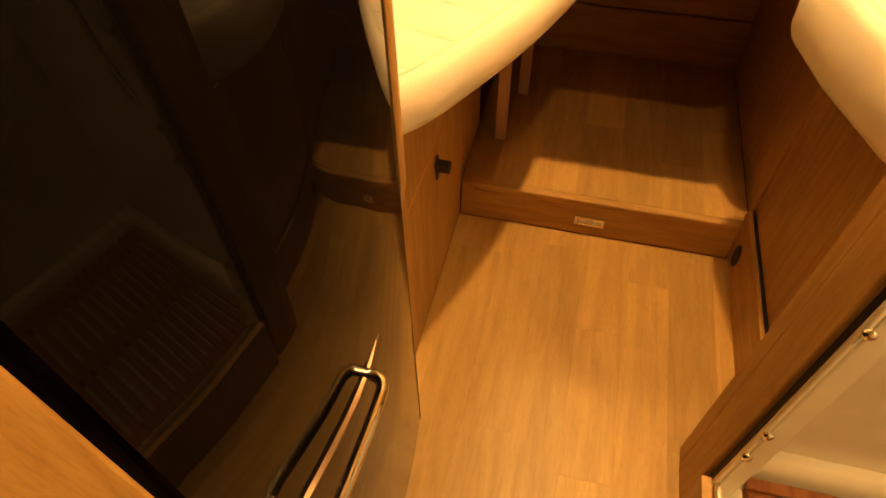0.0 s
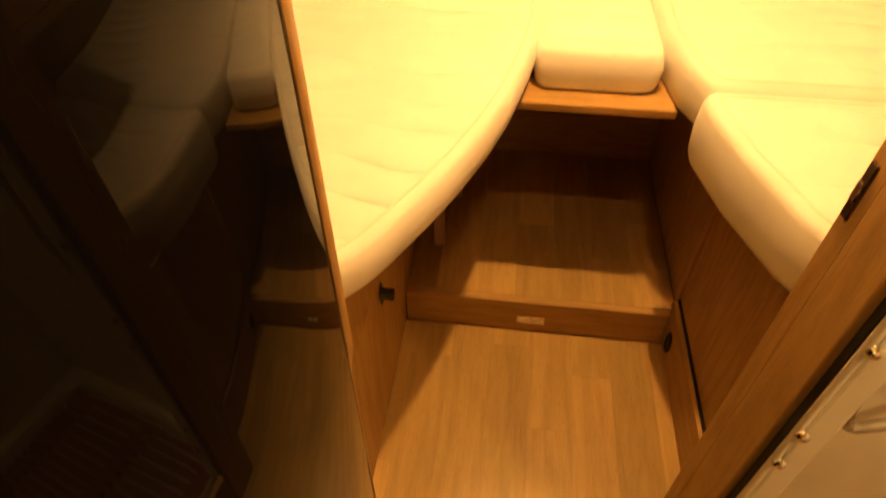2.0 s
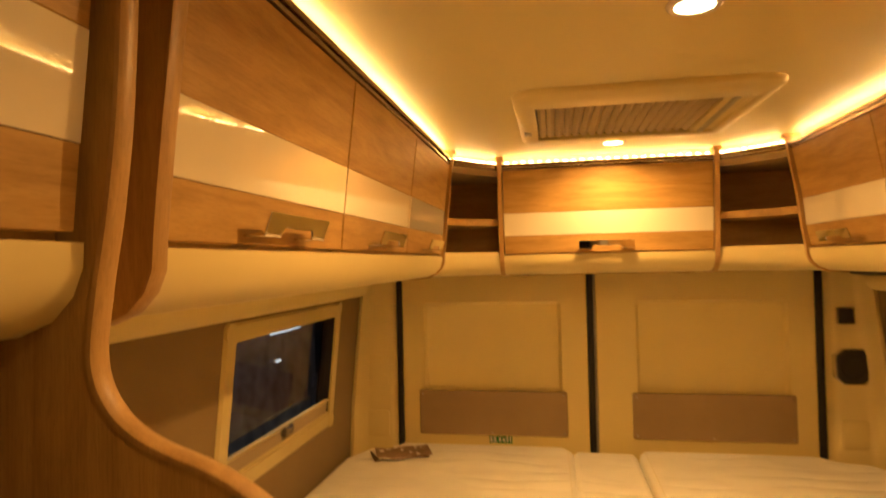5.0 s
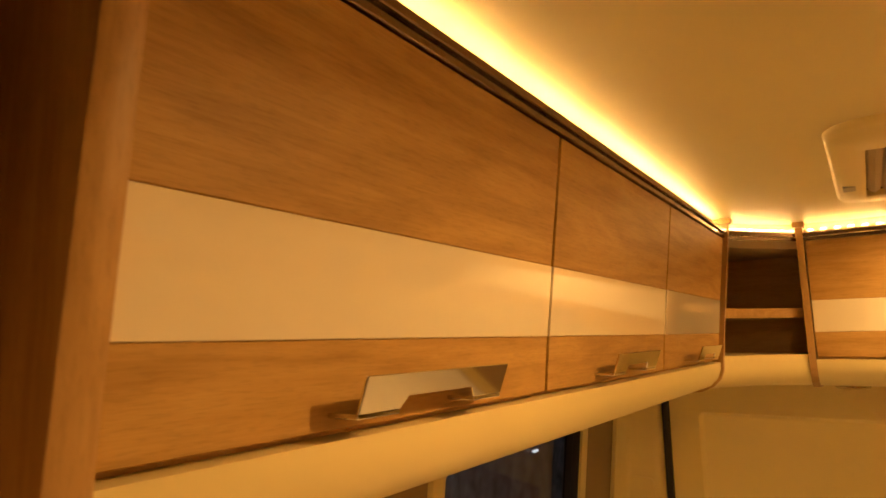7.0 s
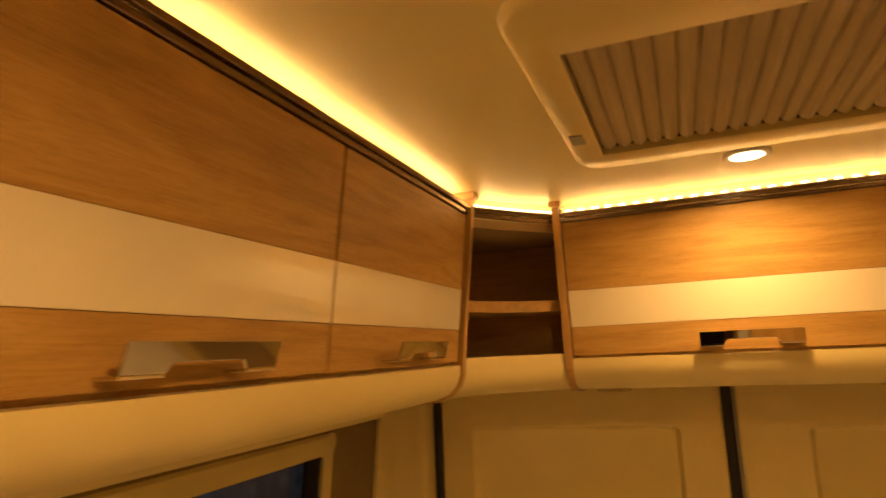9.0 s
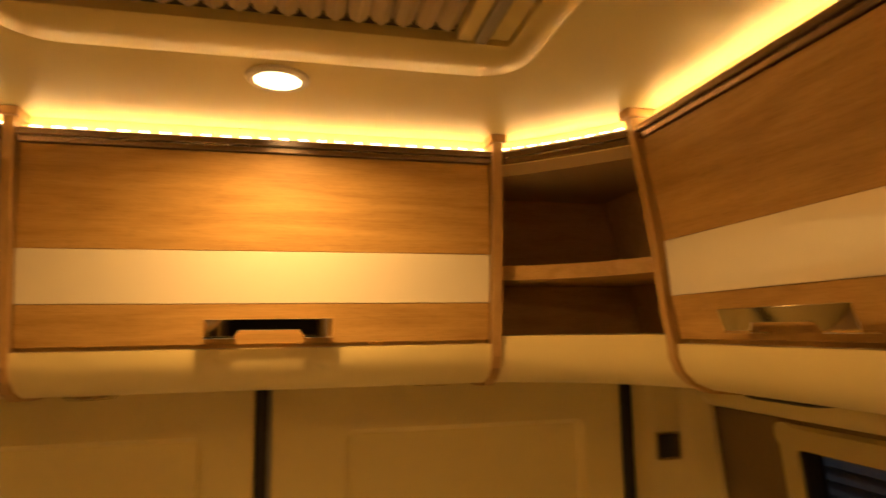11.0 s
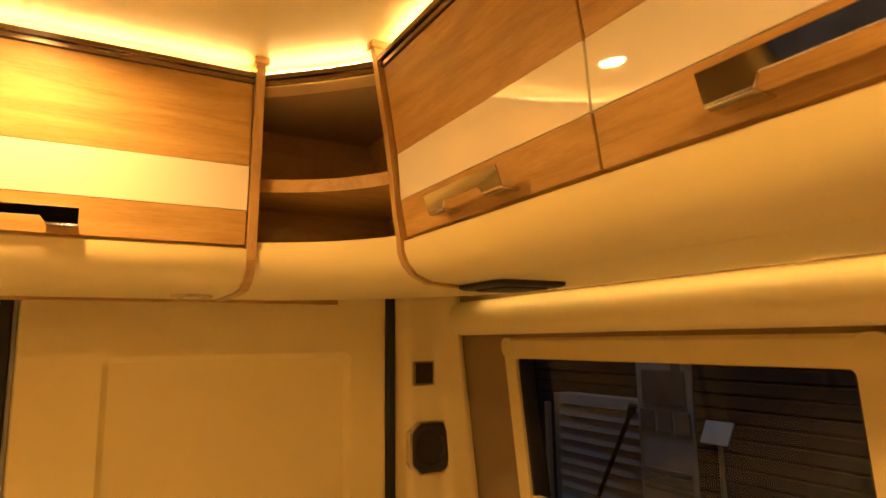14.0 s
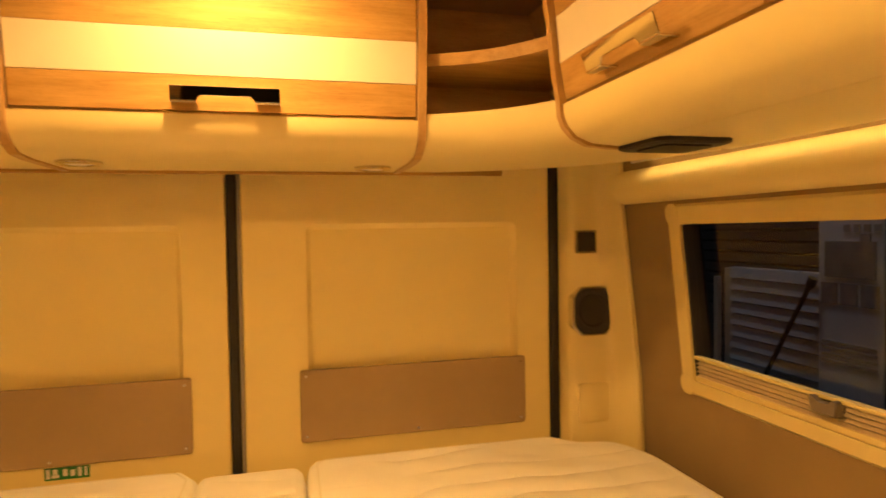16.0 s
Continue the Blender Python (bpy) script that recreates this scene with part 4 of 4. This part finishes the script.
edge = [(-0.333, z, 0) for z in (0.0, 0.3, 0.61)] + [(-0.325, z, 0) for z in (0.66, 0.9, 1.2)] + list(curve)
ring = []
for i, p in enumerate(edge):
    p = Vector(p)
    a, c = Vector(edge[max(0, i - 1)]), Vector(edge[min(len(edge) - 1, i + 1)])
    d = (c - a).normalized()
    nrm = Vector((d.y, -d.x, 0))
    ring.append([(p.x + nrm.x * u, y, p.y + nrm.y * u) for u, y in ((-0.0028, 0.8005), (0.001, 0.8005), (0.0028, 0.8035), (0.0028, 0.8165), (0.001, 0.8195), (-0.0028, 0.8195))])
part("edge_band", loft(ring), M_EDGE, pp, "pale oak edge band", smooth=True)

plan = smooth_line([(-0.334, 0.7995, 0), (-0.3185, 0.72, 0), (-0.309, 0.63, 0), (-0.305, 0.54, 0), (-0.304, 0.46, 0), (-0.308, 0.36, 0), (-0.318, 0.26, 0), (-0.34, 0.10, 0), (-0.38, -0.15, 0)], 4)
wt = root("worktop", (-0.6, 0.4, 1.25), "beige laminate worktop with a bowed front edge over the fridge", "worktop")
out_pts = [(p.x, p.y) for p in plan] + [(-0.996, -0.15), (-0.996, 0.7995)]
part("slab", prism([(x - 0.014, y) for x, y in out_pts[:-2]] + out_pts[-2:], "z", 1.2685, 1.285), M_WORKTOP, wt)
part("edge_band", loft([[(p.x + u, p.y, z) for u, z in ((-0.016, 1.268), (-0.001, 1.2675), (0.0022, 1.269), (0.0028, 1.276), (0.0012, 1.282), (-0.003, 1.2848), (-0.016, 1.2848))] for p in plan]), M_EDGE, wt, "oak edge band", smooth=True)

fr = root("fridge", (-0.6, 0.58, 0.0), "tall fridge with a bowed glossy black door and chrome handle", "fridge")
part("body", box(-0.97, -0.382, 0.383, 0.798, 0.02, 1.264), M_DARKPLASTIC, fr)
BOW = ((-0.3247, 0.7965), (-0.3173, 0.74), (-0.3122, 0.68), (-0.3102, 0.62), (-0.3106, 0.58), (-0.3138, 0.54), (-0.3190, 0.50), (-0.3270, 0.45), (-0.338, 0.396))
bow = smooth_line([(x, y, 0) for x, y in BOW], 5)


def bow_x(y):
    return float(np.interp(-y, [-q[1] for q in BOW], [q[0] for q in BOW]))


rings = []
for z, e in ((0.026, 0.004), (0.030, 0.001), (0.034, 0.0), (1.251, 0.0), (1.255, 0.001), (1.259, 0.004)):
    rings.append([(p.x - e, p.y, z) for p in bow] + [(p.x - 0.035, p.y, z) for p in bow[::-1]])
door = part("door", loft(rings), M_BLACK, fr, "glossy black bowed door", smooth=True)
part("side_seal", box(-0.345, -0.3250, 0.7968, 0.8, 0.02, 1.262), M_RUBBER, fr, "thin black seal beside the door")
# plinth coloured near-black to draw the shaded gap under the door
part("plinth", box(-0.38, -0.336, 0.40, 0.795, 0.0005, 0.025), M_SHADE, fr, "recessed plinth, near-black for the shaded gap under the door")
HZ = 0.583
bar = [(bow_x(0.598), 0.598), (-0.304, 0.598), (-0.294, 0.596), (-0.288, 0.588), (-0.2865, 0.575), (-0.288, 0.530), (-0.2915, 0.470),
       (-0.294, 0.452), (-0.300, 0.442), (-0.311, 0.439), (bow_x(0.439), 0.439)]
hd = part("handle", tube(smooth_line([(x, y, HZ) for x, y in bar], 4), 0.0068, 14), M_CHROME, door, "chrome bow handle", smooth=True)
plate = [[(bow_x(y) + d * w, y, HZ + h * 0.0035) for d, h in ((-0.1, -1), (0.9, -0.6), (1, 0), (0.9, 0.6), (-0.1, 1))] for y, w in ((0.400, 0.001), (0.43, 0.004), (0.47, 0.006), (0.52, 0.0065), (0.57, 0.006), (0.61, 0.004), (0.647, 0.001))]
part("plate", loft(plate), M_BRONZE, hd, "slim pointed chrome base plate")

kd = root("kitchen_drawer_unit", (-0.6, 0.1, 0.0), "kitchen drawer unit beside the fridge, oak upright and near-black unseen front", "cabinet")
part("side", box(-0.97, -0.322, 0.342, 0.380, 0.0, 1.267, 0.004), M_OAK_Z, kd, "oak upright beside the fridge door")
# unseen front: near-black colour stands in for shade, no oak here
part("front", box(-0.97, -0.345, -0.15, 0.340, 0.0, 1.267), M_SHADE, kd)

# ---- bathroom ----
po = root("bath_door_frame", (0.2, 0.8, 0.0), "oak door post of the washroom with a strike plate and black seal", "door frame")
part("post", box(0.176, 0.222, 0.762, 0.832, 0.0, 1.8815, 0.003), M_OAK_Z, po)
part("rear_stop", box(0.1775, 0.222, 0.833, 0.866, 0.0, 1.8815, 0.002), M_OAK_Z, po)
part("front_stop", box(0.184, 0.222, 0.750, 0.7615, 0.05, 1.8815, 0.001), M_RUBBER, po, "black rubber door seal")
part("strike_plate", box(0.1745, 0.1785, 0.848, 0.861, 0.90, 0.965, 0.001, 1), M_BRONZE, po, "small brown strike plate")
part("catch", box(0.1728, 0.175, 0.850, 0.860, 0.922, 0.944, 0.001, 1), M_CHROME, po)
part("sill", box(0.164, 0.182, -0.25, 0.749, 0.0, 0.170, 0.002), M_EDGE, po, "pale oak door sill")
part("sill_trim", box(0.1825, 0.190, -0.25, 0.736, 0.02, 0.185, 0.001, 1), M_NICKEL, po, "metal sill trim")

thing("wall_bath_rear", box(0.2225, 1.0, 0.858, 0.870, 0.0, 1.8815), M_WHITE, (0.6, 0.74, 0), "glossy white moulded washroom wall", "wall", kind="structure")
thing("wall_bath_front", box(0.205, 1.0, -0.27, -0.25, 0.0, 1.8815), M_WHITE, (0.6, -0.26, 0), "glossy white moulded washroom wall", "wall", kind="structure")
thing("wall_bath_side", box(0.985, 0.998, -0.25, 0.857, 0.0, 1.8815), M_WHITE, (0.99, 0.2, 0), "glossy white moulded washroom wall", "wall", kind="structure")
thing("wall_bath_corridor", box(0.186, 0.205, -1.25, -0.27, 0.0, 1.8815), M_OAK_Z, (0.19, -0.8, 0), "oak-look corridor wall beside the washroom", "wall", kind="structure")
fl = root("bath_flange", (0.2, 0.74, 0.10), "white moulded edge strip along the washroom door post", "edge strip")
part("strip", box(0.1905, 0.2215, 0.7385, 0.7495, 0.10, 1.8815, 0.003), M_WHITE, fl)
part("lip", tube([(0.1855, 0.7425, 0.10 + 0.178 * i) for i in range(11)], 0.0048, 10), M_WHITE, fl, "rounded white lip", smooth=True)
tray = root("shower_tray", (0.6, 0.25, 0.0), "white moulded shower tray with a raised rim", "shower tray")
ir = rounded(0.262, 0.93, -0.19, 0.822, 0.04)
orr = rounded(0.2105, 0.984, -0.249, 0.857, 0.004)
rings = [[(p[0], p[1], z) for p in r] for r, z in ((orr, 0.0), (orr, 0.095), (rounded(0.225, 0.972, -0.235, 0.843, 0.02), 0.098), (rounded(0.255, 0.945, -0.205, 0.834, 0.04), 0.094), (ir, 0.075), (ir, 0.035))]
part("basin", loft(rings), M_WHITE, tray, smooth=True)
mat_ = root("duckboard", (0.6, 0.25, 0.036), "reddish slatted wooden duckboard lying in the shower tray", "duckboard")
ys = [-0.159 + 0.0305 * i for i in range(32)]
part("rail", box(0.275, 0.335, -0.18, 0.795, 0.036, 0.058, 0.002, 1), M_TEAK, mat_)
part("rail", box(0.575, 0.625, -0.18, 0.795, 0.036, 0.058, 0.002, 1), M_TEAK, mat_)
part("rail", box(0.865, 0.915, -0.18, 0.795, 0.036, 0.058, 0.002, 1), M_TEAK, mat_)
for y in ys:
    part("slat", box(0.272, 0.915, y, y + 0.021, 0.0585, 0.072, 0.002, 1), M_TEAK, mat_)
for z in (0.297, 0.373, 0.631, 0.695, 0.848):
    thing("wall_stud", lathe(0.0, 0.0, ((0.0078, 0.0), (0.0078, 0.003), (0.006, 0.006), (0.003, 0.0075)), 16), M_CHROME, (0, 0, 0), "small domed chrome stud on the white washroom wall", "stud", "chrome wall studs").matrix_world = Matrix.Translation((0.1885, 0.7372, z)) @ pose(0, 0, 0, 90, 0, 0)
sh = root("shower_fitting", (0.268, 0.858, 0.76), "chrome shower fitting with a braided hose on the washroom wall", "shower")
part("valve", tube([(0.244, 0.80, 0.803), (0.246, 0.80, 0.803), (0.33, 0.806, 0.806)], 0.0175, 20), M_CHROME, sh, smooth=True)
part("collar", tube([(0.262, 0.80, 0.803), (0.274, 0.80, 0.803)], 0.0195, 20), M_CHROME, sh)
part("wall_mount", tube([(0.33, 0.806, 0.806), (0.335, 0.858, 0.806)], 0.013, 16), M_CHROME, sh, smooth=True)
part("nut", tube([(0.266, 0.80, 0.792), (0.267, 0.80, 0.760)], 0.0095, 6), M_CHROME, sh)
part("hose", tube(smooth_line([(0.267, 0.80, 0.762), (0.268, 0.798, 0.72), (0.273, 0.799, 0.66), (0.289, 0.80, 0.622), (0.325, 0.803, 0.628), (0.38, 0.805, 0.67), (0.43, 0.81, 0.76), (0.44, 0.82, 0.92)], 6), 0.0078, 10), M_MESH, sh, "braided metal hose", smooth=True)

wd = root("wardrobe", (0.7, 1.15, 1.01), "tall oak wardrobe hung over the foot of the bed", "wardrobe")
part("body", box(0.436, 0.985, 0.902, 1.436, 1.012, 1.8815), M_OAK_Z, wd)
part("front_frame", frame_ring((0.8905, 1.446, 1.008, 1.8815), (0.92, 1.422, 1.030, 1.86), "x", 0.436, 0.418), M_EDGE, wd, "oak front frame")
part("door", box(0.424, 0.435, 0.922, 1.420, 1.032, 1.858, 0.002), M_OAK_Z, wd)
part("side", box(0.438, 0.985, 1.4365, 1.446, 1.008, 1.8815), M_OAK_Z, wd)
part("support", box(0.2225, 0.985, 0.871, 0.890, 0.0, 1.8815), M_OAK_Z, wd)

# ---- ceiling: roof vent, downlights ----
rv = root("roof_vent", (0.04, 2.04, CEIL), "cream roof vent frame with a pleated blind", "roof vent")


def cring(r, z, rad):
    return [(p[0], p[1], z) for p in rounded(*r, rad)]


rings = [cring((-0.246, 0.330, 1.742, 2.330), CEIL, 0.06), cring((-0.244, 0.328, 1.744, 2.328), CEIL - 0.009, 0.058), cring((-0.238, 0.322, 1.750, 2.322), CEIL - 0.014, 0.052),
         cring((-0.199, 0.287, 1.852, 2.236), CEIL - 0.019, 0.006), cring((-0.196, 0.284, 1.855, 2.233), CEIL - 0.017, 0.004), cring((-0.195, 0.283, 1.856, 2.232), CEIL - 0.001, 0.003)]
part("frame", loft(rings, True, False), M_FRAME, rv, smooth=True)
blind = part("blind", box(-0.1945, 0.2225, 1.8565, 2.2315, CEIL - 0.0035, CEIL - 0.0015), M_PLEAT, rv, "beige pleated blind")
pleat = None
for i in range(18):
    x0 = -0.194 + 0.0231 * i
    if pleat is None:
        pleat = part("pleat", prism(((x0, CEIL - 0.004), (x0 + 0.003, CEIL - 0.010), (x0 + 0.0115, CEIL - 0.0155), (x0 + 0.020, CEIL - 0.010), (x0 + 0.0231, CEIL - 0.004)), "y", 1.857, 2.217), M_PLEAT, blind)
    else:
        q = new("pleat", pleat.data)
        q.parent, q.location = blind, (0.0231 * i, 0, 0)
# solid strip whose near-black colour is the shade of the open gap
part("gap", box(-0.1945, 0.2225, 2.2175, 2.2315, CEIL - 0.006, CEIL - 0.004), M_SHADE, blind, "near-black strip painted as the shaded gap at the end of the pleats")
part("end_bar", box(0.2235, 0.242, 1.857, 2.231, CEIL - 0.016, CEIL - 0.002, 0.002), M_FRAME, rv)
part("grip", box(0.243, 0.258, 1.857, 2.231, CEIL - 0.019, CEIL - 0.004, 0.003), M_GREY, rv, "grey pull bar")
part("track", box(0.260, 0.2825, 1.857, 2.231, CEIL - 0.012, CEIL - 0.002, 0.002), M_FRAME, rv)
lb = part("label", box(-0.232, -0.212, 2.12, 2.16, CEIL - 0.0185, CEIL - 0.0145), M_GREY, rv, "small printed label")

for x, y in ((0.032, 2.405), (0.05, 1.35), (0.02, 0.60)):
    d = root("downlight", (x, y, CEIL), "round cream-rimmed ceiling downlight, switched on", "downlight", "ceiling downlights")
    part("rim", lathe(x, y, ((0.040, CEIL - 0.0005), (0.040, CEIL - 0.004), (0.036, CEIL - 0.007), (0.029, CEIL - 0.006), (0.028, CEIL - 0.001)), 32), M_WHITE, d, smooth=True)
    part("lens", lathe(x, y, ((0.0275, CEIL - 0.001), (0.0275, CEIL - 0.005), (0.024, CEIL - 0.0065)), 28), M_LENS, d, "glowing lens")

for x, y in ((-0.268, 2.76), (0.311, 2.81)):
    d = root("reading_spot", (x, y, 1.461), "small round spotlight under the locker over the doors, switched off", "spotlight", "locker spotlights")
    part("rim", lathe(x, y, ((0.041, 1.4612), (0.041, 1.457), (0.036, 1.4535), (0.028, 1.454), (0.026, 1.459)), 28), M_NICKEL, d, smooth=True)
    part("lens", lathe(x, y, ((0.026, 1.460), (0.026, 1.456), (0.018, 1.4545)), 24), M_LENS_OFF, d, "frosted lens")
bl = root("ceiling_loudspeaker", (0.772, 2.364, 1.461), "flat black square loudspeaker under the lockers", "loudspeaker")
part("plate", loft([[(p[0], p[1], z) for p in rounded(0.700 + e, 0.844 - e, 2.292 + e, 2.436 - e, 0.02)] for z, e in ((1.4612, 0), (1.455, 0.0), (1.452, 0.006))]), M_DARKPLASTIC, bl)
part("grille", loft([[(p[0], p[1], z) for p in rounded(0.724, 0.820, 2.316, 2.412, 0.015)] for z in (1.4525, 1.4495)]), M_RUBBER, bl)

# ---- loose things on the left bed ----
lf = root("brochure", (-0.80, 2.85, BED), "folded glossy brochure lying on the mattress corner", "brochure")
draw = random.Random(5)
for i, (dz, dr, mt) in enumerate(((0.0, 0, M_PRINT), (0.0035, 7, M_PAPER), (0.007, -4, M_PRINT))):
    strips = []
    for k in range(9):
        u = -0.11 + 0.0275 * k
        lift = 0.004 * math.sin(k * 1.3 + i) + 0.006 * abs(u) / 0.11 * (i > 0) + 0.004
        strips.append([(u, -0.07, lift), (u, 0.07, lift * 0.6), (u, 0.07, lift * 0.6 + 0.0025), (u, -0.07, lift + 0.0025)])
    bm = loft(strips)
    bm.transform(Matrix.Translation((-0.80 + 0.008 * i, 2.855, BED + dz)) @ pose(0, 0, 0, 0, 0, 24 + dr))
    part("leaf", bm, mt, lf, smooth=True)
for i in range(7):
    u, v, a, c = -0.085 + 0.027 * i, draw.uniform(-0.05, 0.03), draw.uniform(0.008, 0.02), draw.uniform(0.01, 0.035)
    bm = box(u - a / 2, u + a / 2, v, v + c, 0, 0.0005)
    bm.transform(Matrix.Translation((-0.784, 2.855, BED + 0.0215)) @ pose(0, 0, 0, 0, 0, 20 + draw.uniform(-8, 8)))
    part("print", bm, M_PAPER, lf)
st = root("exit_sticker", (-0.405, 3.058, 0.732), "small green and white exit sticker on the rear door", "sticker")
part("ground", box(-0.452, -0.355, 3.0575, 3.0595, 0.735, 0.764), M_GREEN, st)
for x0, x1, z0, z1 in ((-0.448, -0.440, 0.748, 0.769), (-0.437, -0.420, 0.749, 0.754), (-0.434, -0.424, 0.757, 0.768), (-0.412, -0.402, 0.752, 0.767), (-0.396, -0.386, 0.751, 0.764), (-0.380, -0.372, 0.749, 0.769), (-0.366, -0.360, 0.749, 0.769)):
    part("mark", box(x0, x1, 3.0568, 3.0575, z0 - 0.009, z1 - 0.007), M_PAPER, st)

# ---- the dim hall outside the windows ----
M_HALL = plain("dark_hall_wall", (0.040, 0.031, 0.024), 0.7)
M_HALLFLOOR = plain("grey_hall_floor", (0.10, 0.10, 0.10), 0.5)
M_SLAT = plain("grey_roller_slats", (0.34, 0.36, 0.40), 0.4)
M_POSTER = plain("pale_poster_board", (0.50, 0.55, 0.64), 0.5, blotch=0.15)
M_PHOTO = plain("blue_grey_printed_photo", (0.20, 0.21, 0.24), 0.4, blotch=0.7)
M_SHOW = plain("blue_grey_display_panel", (0.26, 0.25, 0.24), 0.25, blotch=0.5)
thing("ground", box(-60, 60, -60, 60, -0.56, -0.50), M_HALLFLOOR, (0, 0, -0.5), "grey hall floor outside the van", "ground", kind="structure")
thing("backdrop_right", box(4.6, 4.7, -6, 12, -0.5, 4), M_HALL, (4.6, 3, -0.5), "dark brown hall wall beyond the window", "backdrop", kind="structure")
thing("backdrop_left", box(-4.7, -4.6, -6, 12, -0.5, 4), M_HALL, (-4.6, 3, -0.5), "dark hall wall beyond the window", "backdrop", kind="structure")

sw = root("roller_shutter_box", (1.62, 3.05, -0.5), "white slatted roller shutter on a stand box in the hall", "roller shutter")
part("body", box(1.63, 1.70, 2.83, 3.30, -0.5, 1.17), M_GREY, sw)
for i in range(14):
    z = 0.62 + 0.04 * i
    part("slat", prism(((1.600, z), (1.609, z + 0.0345), (1.63, z + 0.036), (1.63, z)), "y", 2.84, 3.24), M_SLAT, sw)
part("upright", box(1.585, 1.60, 3.28, 3.30, -0.5, 1.14), M_PALE, sw)
part("arm", tube([(1.57, 2.865, 1.155), (1.57, 3.05, 0.83), (1.57, 3.12, 0.70)], 0.007), M_DARKPLASTIC, sw, "thin black diagonal stay")
part("arm_head", tube([(1.57, 2.86, 1.165), (1.57, 2.872, 1.14)], 0.013), M_DARKPLASTIC, sw)
pb = root("poster_board", (1.62, 2.76, -0.5), "tall pale blue printed poster board standing in the hall", "poster board")
part("panel", box(1.592, 1.598, 2.665, 2.862, -0.5, 1.34), M_POSTER, pb)
for y0, y1, z0, z1 in ((2.685, 2.84, 1.17, 1.27), (2.670, 2.69, 1.295, 1.315), (2.70, 2.72, 1.295, 1.315), (2.73, 2.75, 1.295, 1.315), (2.76, 2.78, 1.295, 1.315), (2.70, 2.73, 1.27, 1.29)):
    part("picture", box(1.5885, 1.5915, y0, y1, z0, z1), M_PHOTO, pb)
for i in range(3):
    part("picture", box(1.5885, 1.5915, 2.675 + 0.062 * i, 2.728 + 0.062 * i, 1.095, 1.155), M_PHOTO, pb)
for i in range(4):
    part("text_bar", box(1.5885, 1.5915, 2.68, 2.85, 0.93 + 0.018 * i, 0.938 + 0.018 * i), M_GREY, pb)
bw = root("boarded_screen", (2.6, 2.6, -0.5), "dark brown screen of horizontal boards behind the posters", "screen")
for i in range(34):
    part("board", box(2.6, 2.62, 0.2, 5.6, -0.5 + 0.062 * i, -0.448 + 0.062 * i, 0.004, 1), M_HALL, bw)
part("post", box(2.62, 2.66, 0.2, 5.6, -0.5, 1.6), M_SHADE, bw)
bs = root("brochure_stand", (1.6, 2.58, -0.5), "slim brochure stand with a tilted sheet in the hall", "stand")
bm = box(-0.003, 0.003, -0.042, 0.042, -0.032, 0.032, 0.001, 1)
bm.transform(Matrix.Translation((1.58, 2.585, 1.115)) @ pose(0, 0, 0, 0, 30, 0))
part("sheet", bm, M_POSTER, bs)
part("pole", tube([(1.61, 2.60, -0.5), (1.61, 2.60, 1.09)], 0.008), M_GREY, bs)
part("foot", lathe(1.59, 2.60, ((0.14, -0.5), (0.14, -0.49), (0.02, -0.48)), 20), M_GREY, bs)
M_TUBE = glow("cool_hall_tube", (0.80, 0.90, 1.0), 0.9)
cr = root("display_wall", (-2.6, 4.6, -0.5), "grey display wall with a pale upright post in the hall", "display wall")
part("panel", box(-2.64, -2.60, 2.6, 6.4, -0.5, 1.12, 0.004), M_SHOW, cr)
part("upper_panel", box(-2.70, -2.66, 2.6, 6.4, 1.12, 2.2, 0.004), M_HALL, cr)
part("post", box(-1.93, -1.88, 4.93, 4.97, -0.5, 0.98, 0.004), M_PALE, cr, "pale wooden post")
part("foot", box(-2.66, -1.86, 4.93, 4.97, -0.5, -0.47), M_GREY, cr)
for y0, y1, z in ((5.35, 5.95, 0.93), (5.05, 5.15, 0.95), (5.45, 5.52, 0.68)):
    hl = root("hall_tube_lamp", (-2.57, y0, z), "small cool white tube lamp on the grey display wall", "lamp", "hall tube lamps")
    part("holder", box(-2.5995, -2.585, y0 - 0.02, y1 + 0.02, z - 0.012, z + 0.012, 0.003), M_GREY, hl)
    part("tube", tube([(-2.572, y0, z), (-2.572, y1, z)], 0.012), M_TUBE, hl, "glowing tube")
disk_lamp("hall_lamp", 1.22, 2.9, 3.2, 2.3, 0.3, 140, (1.7, 2.9, 0.9), (0.95, 0.97, 1.0))
disk_lamp("hall_lamp", -1.25, 3.6, 3.2, 8.0, 0.3, 140, (-1.9, 3.6, 0.9), (0.95, 0.97, 1.0))
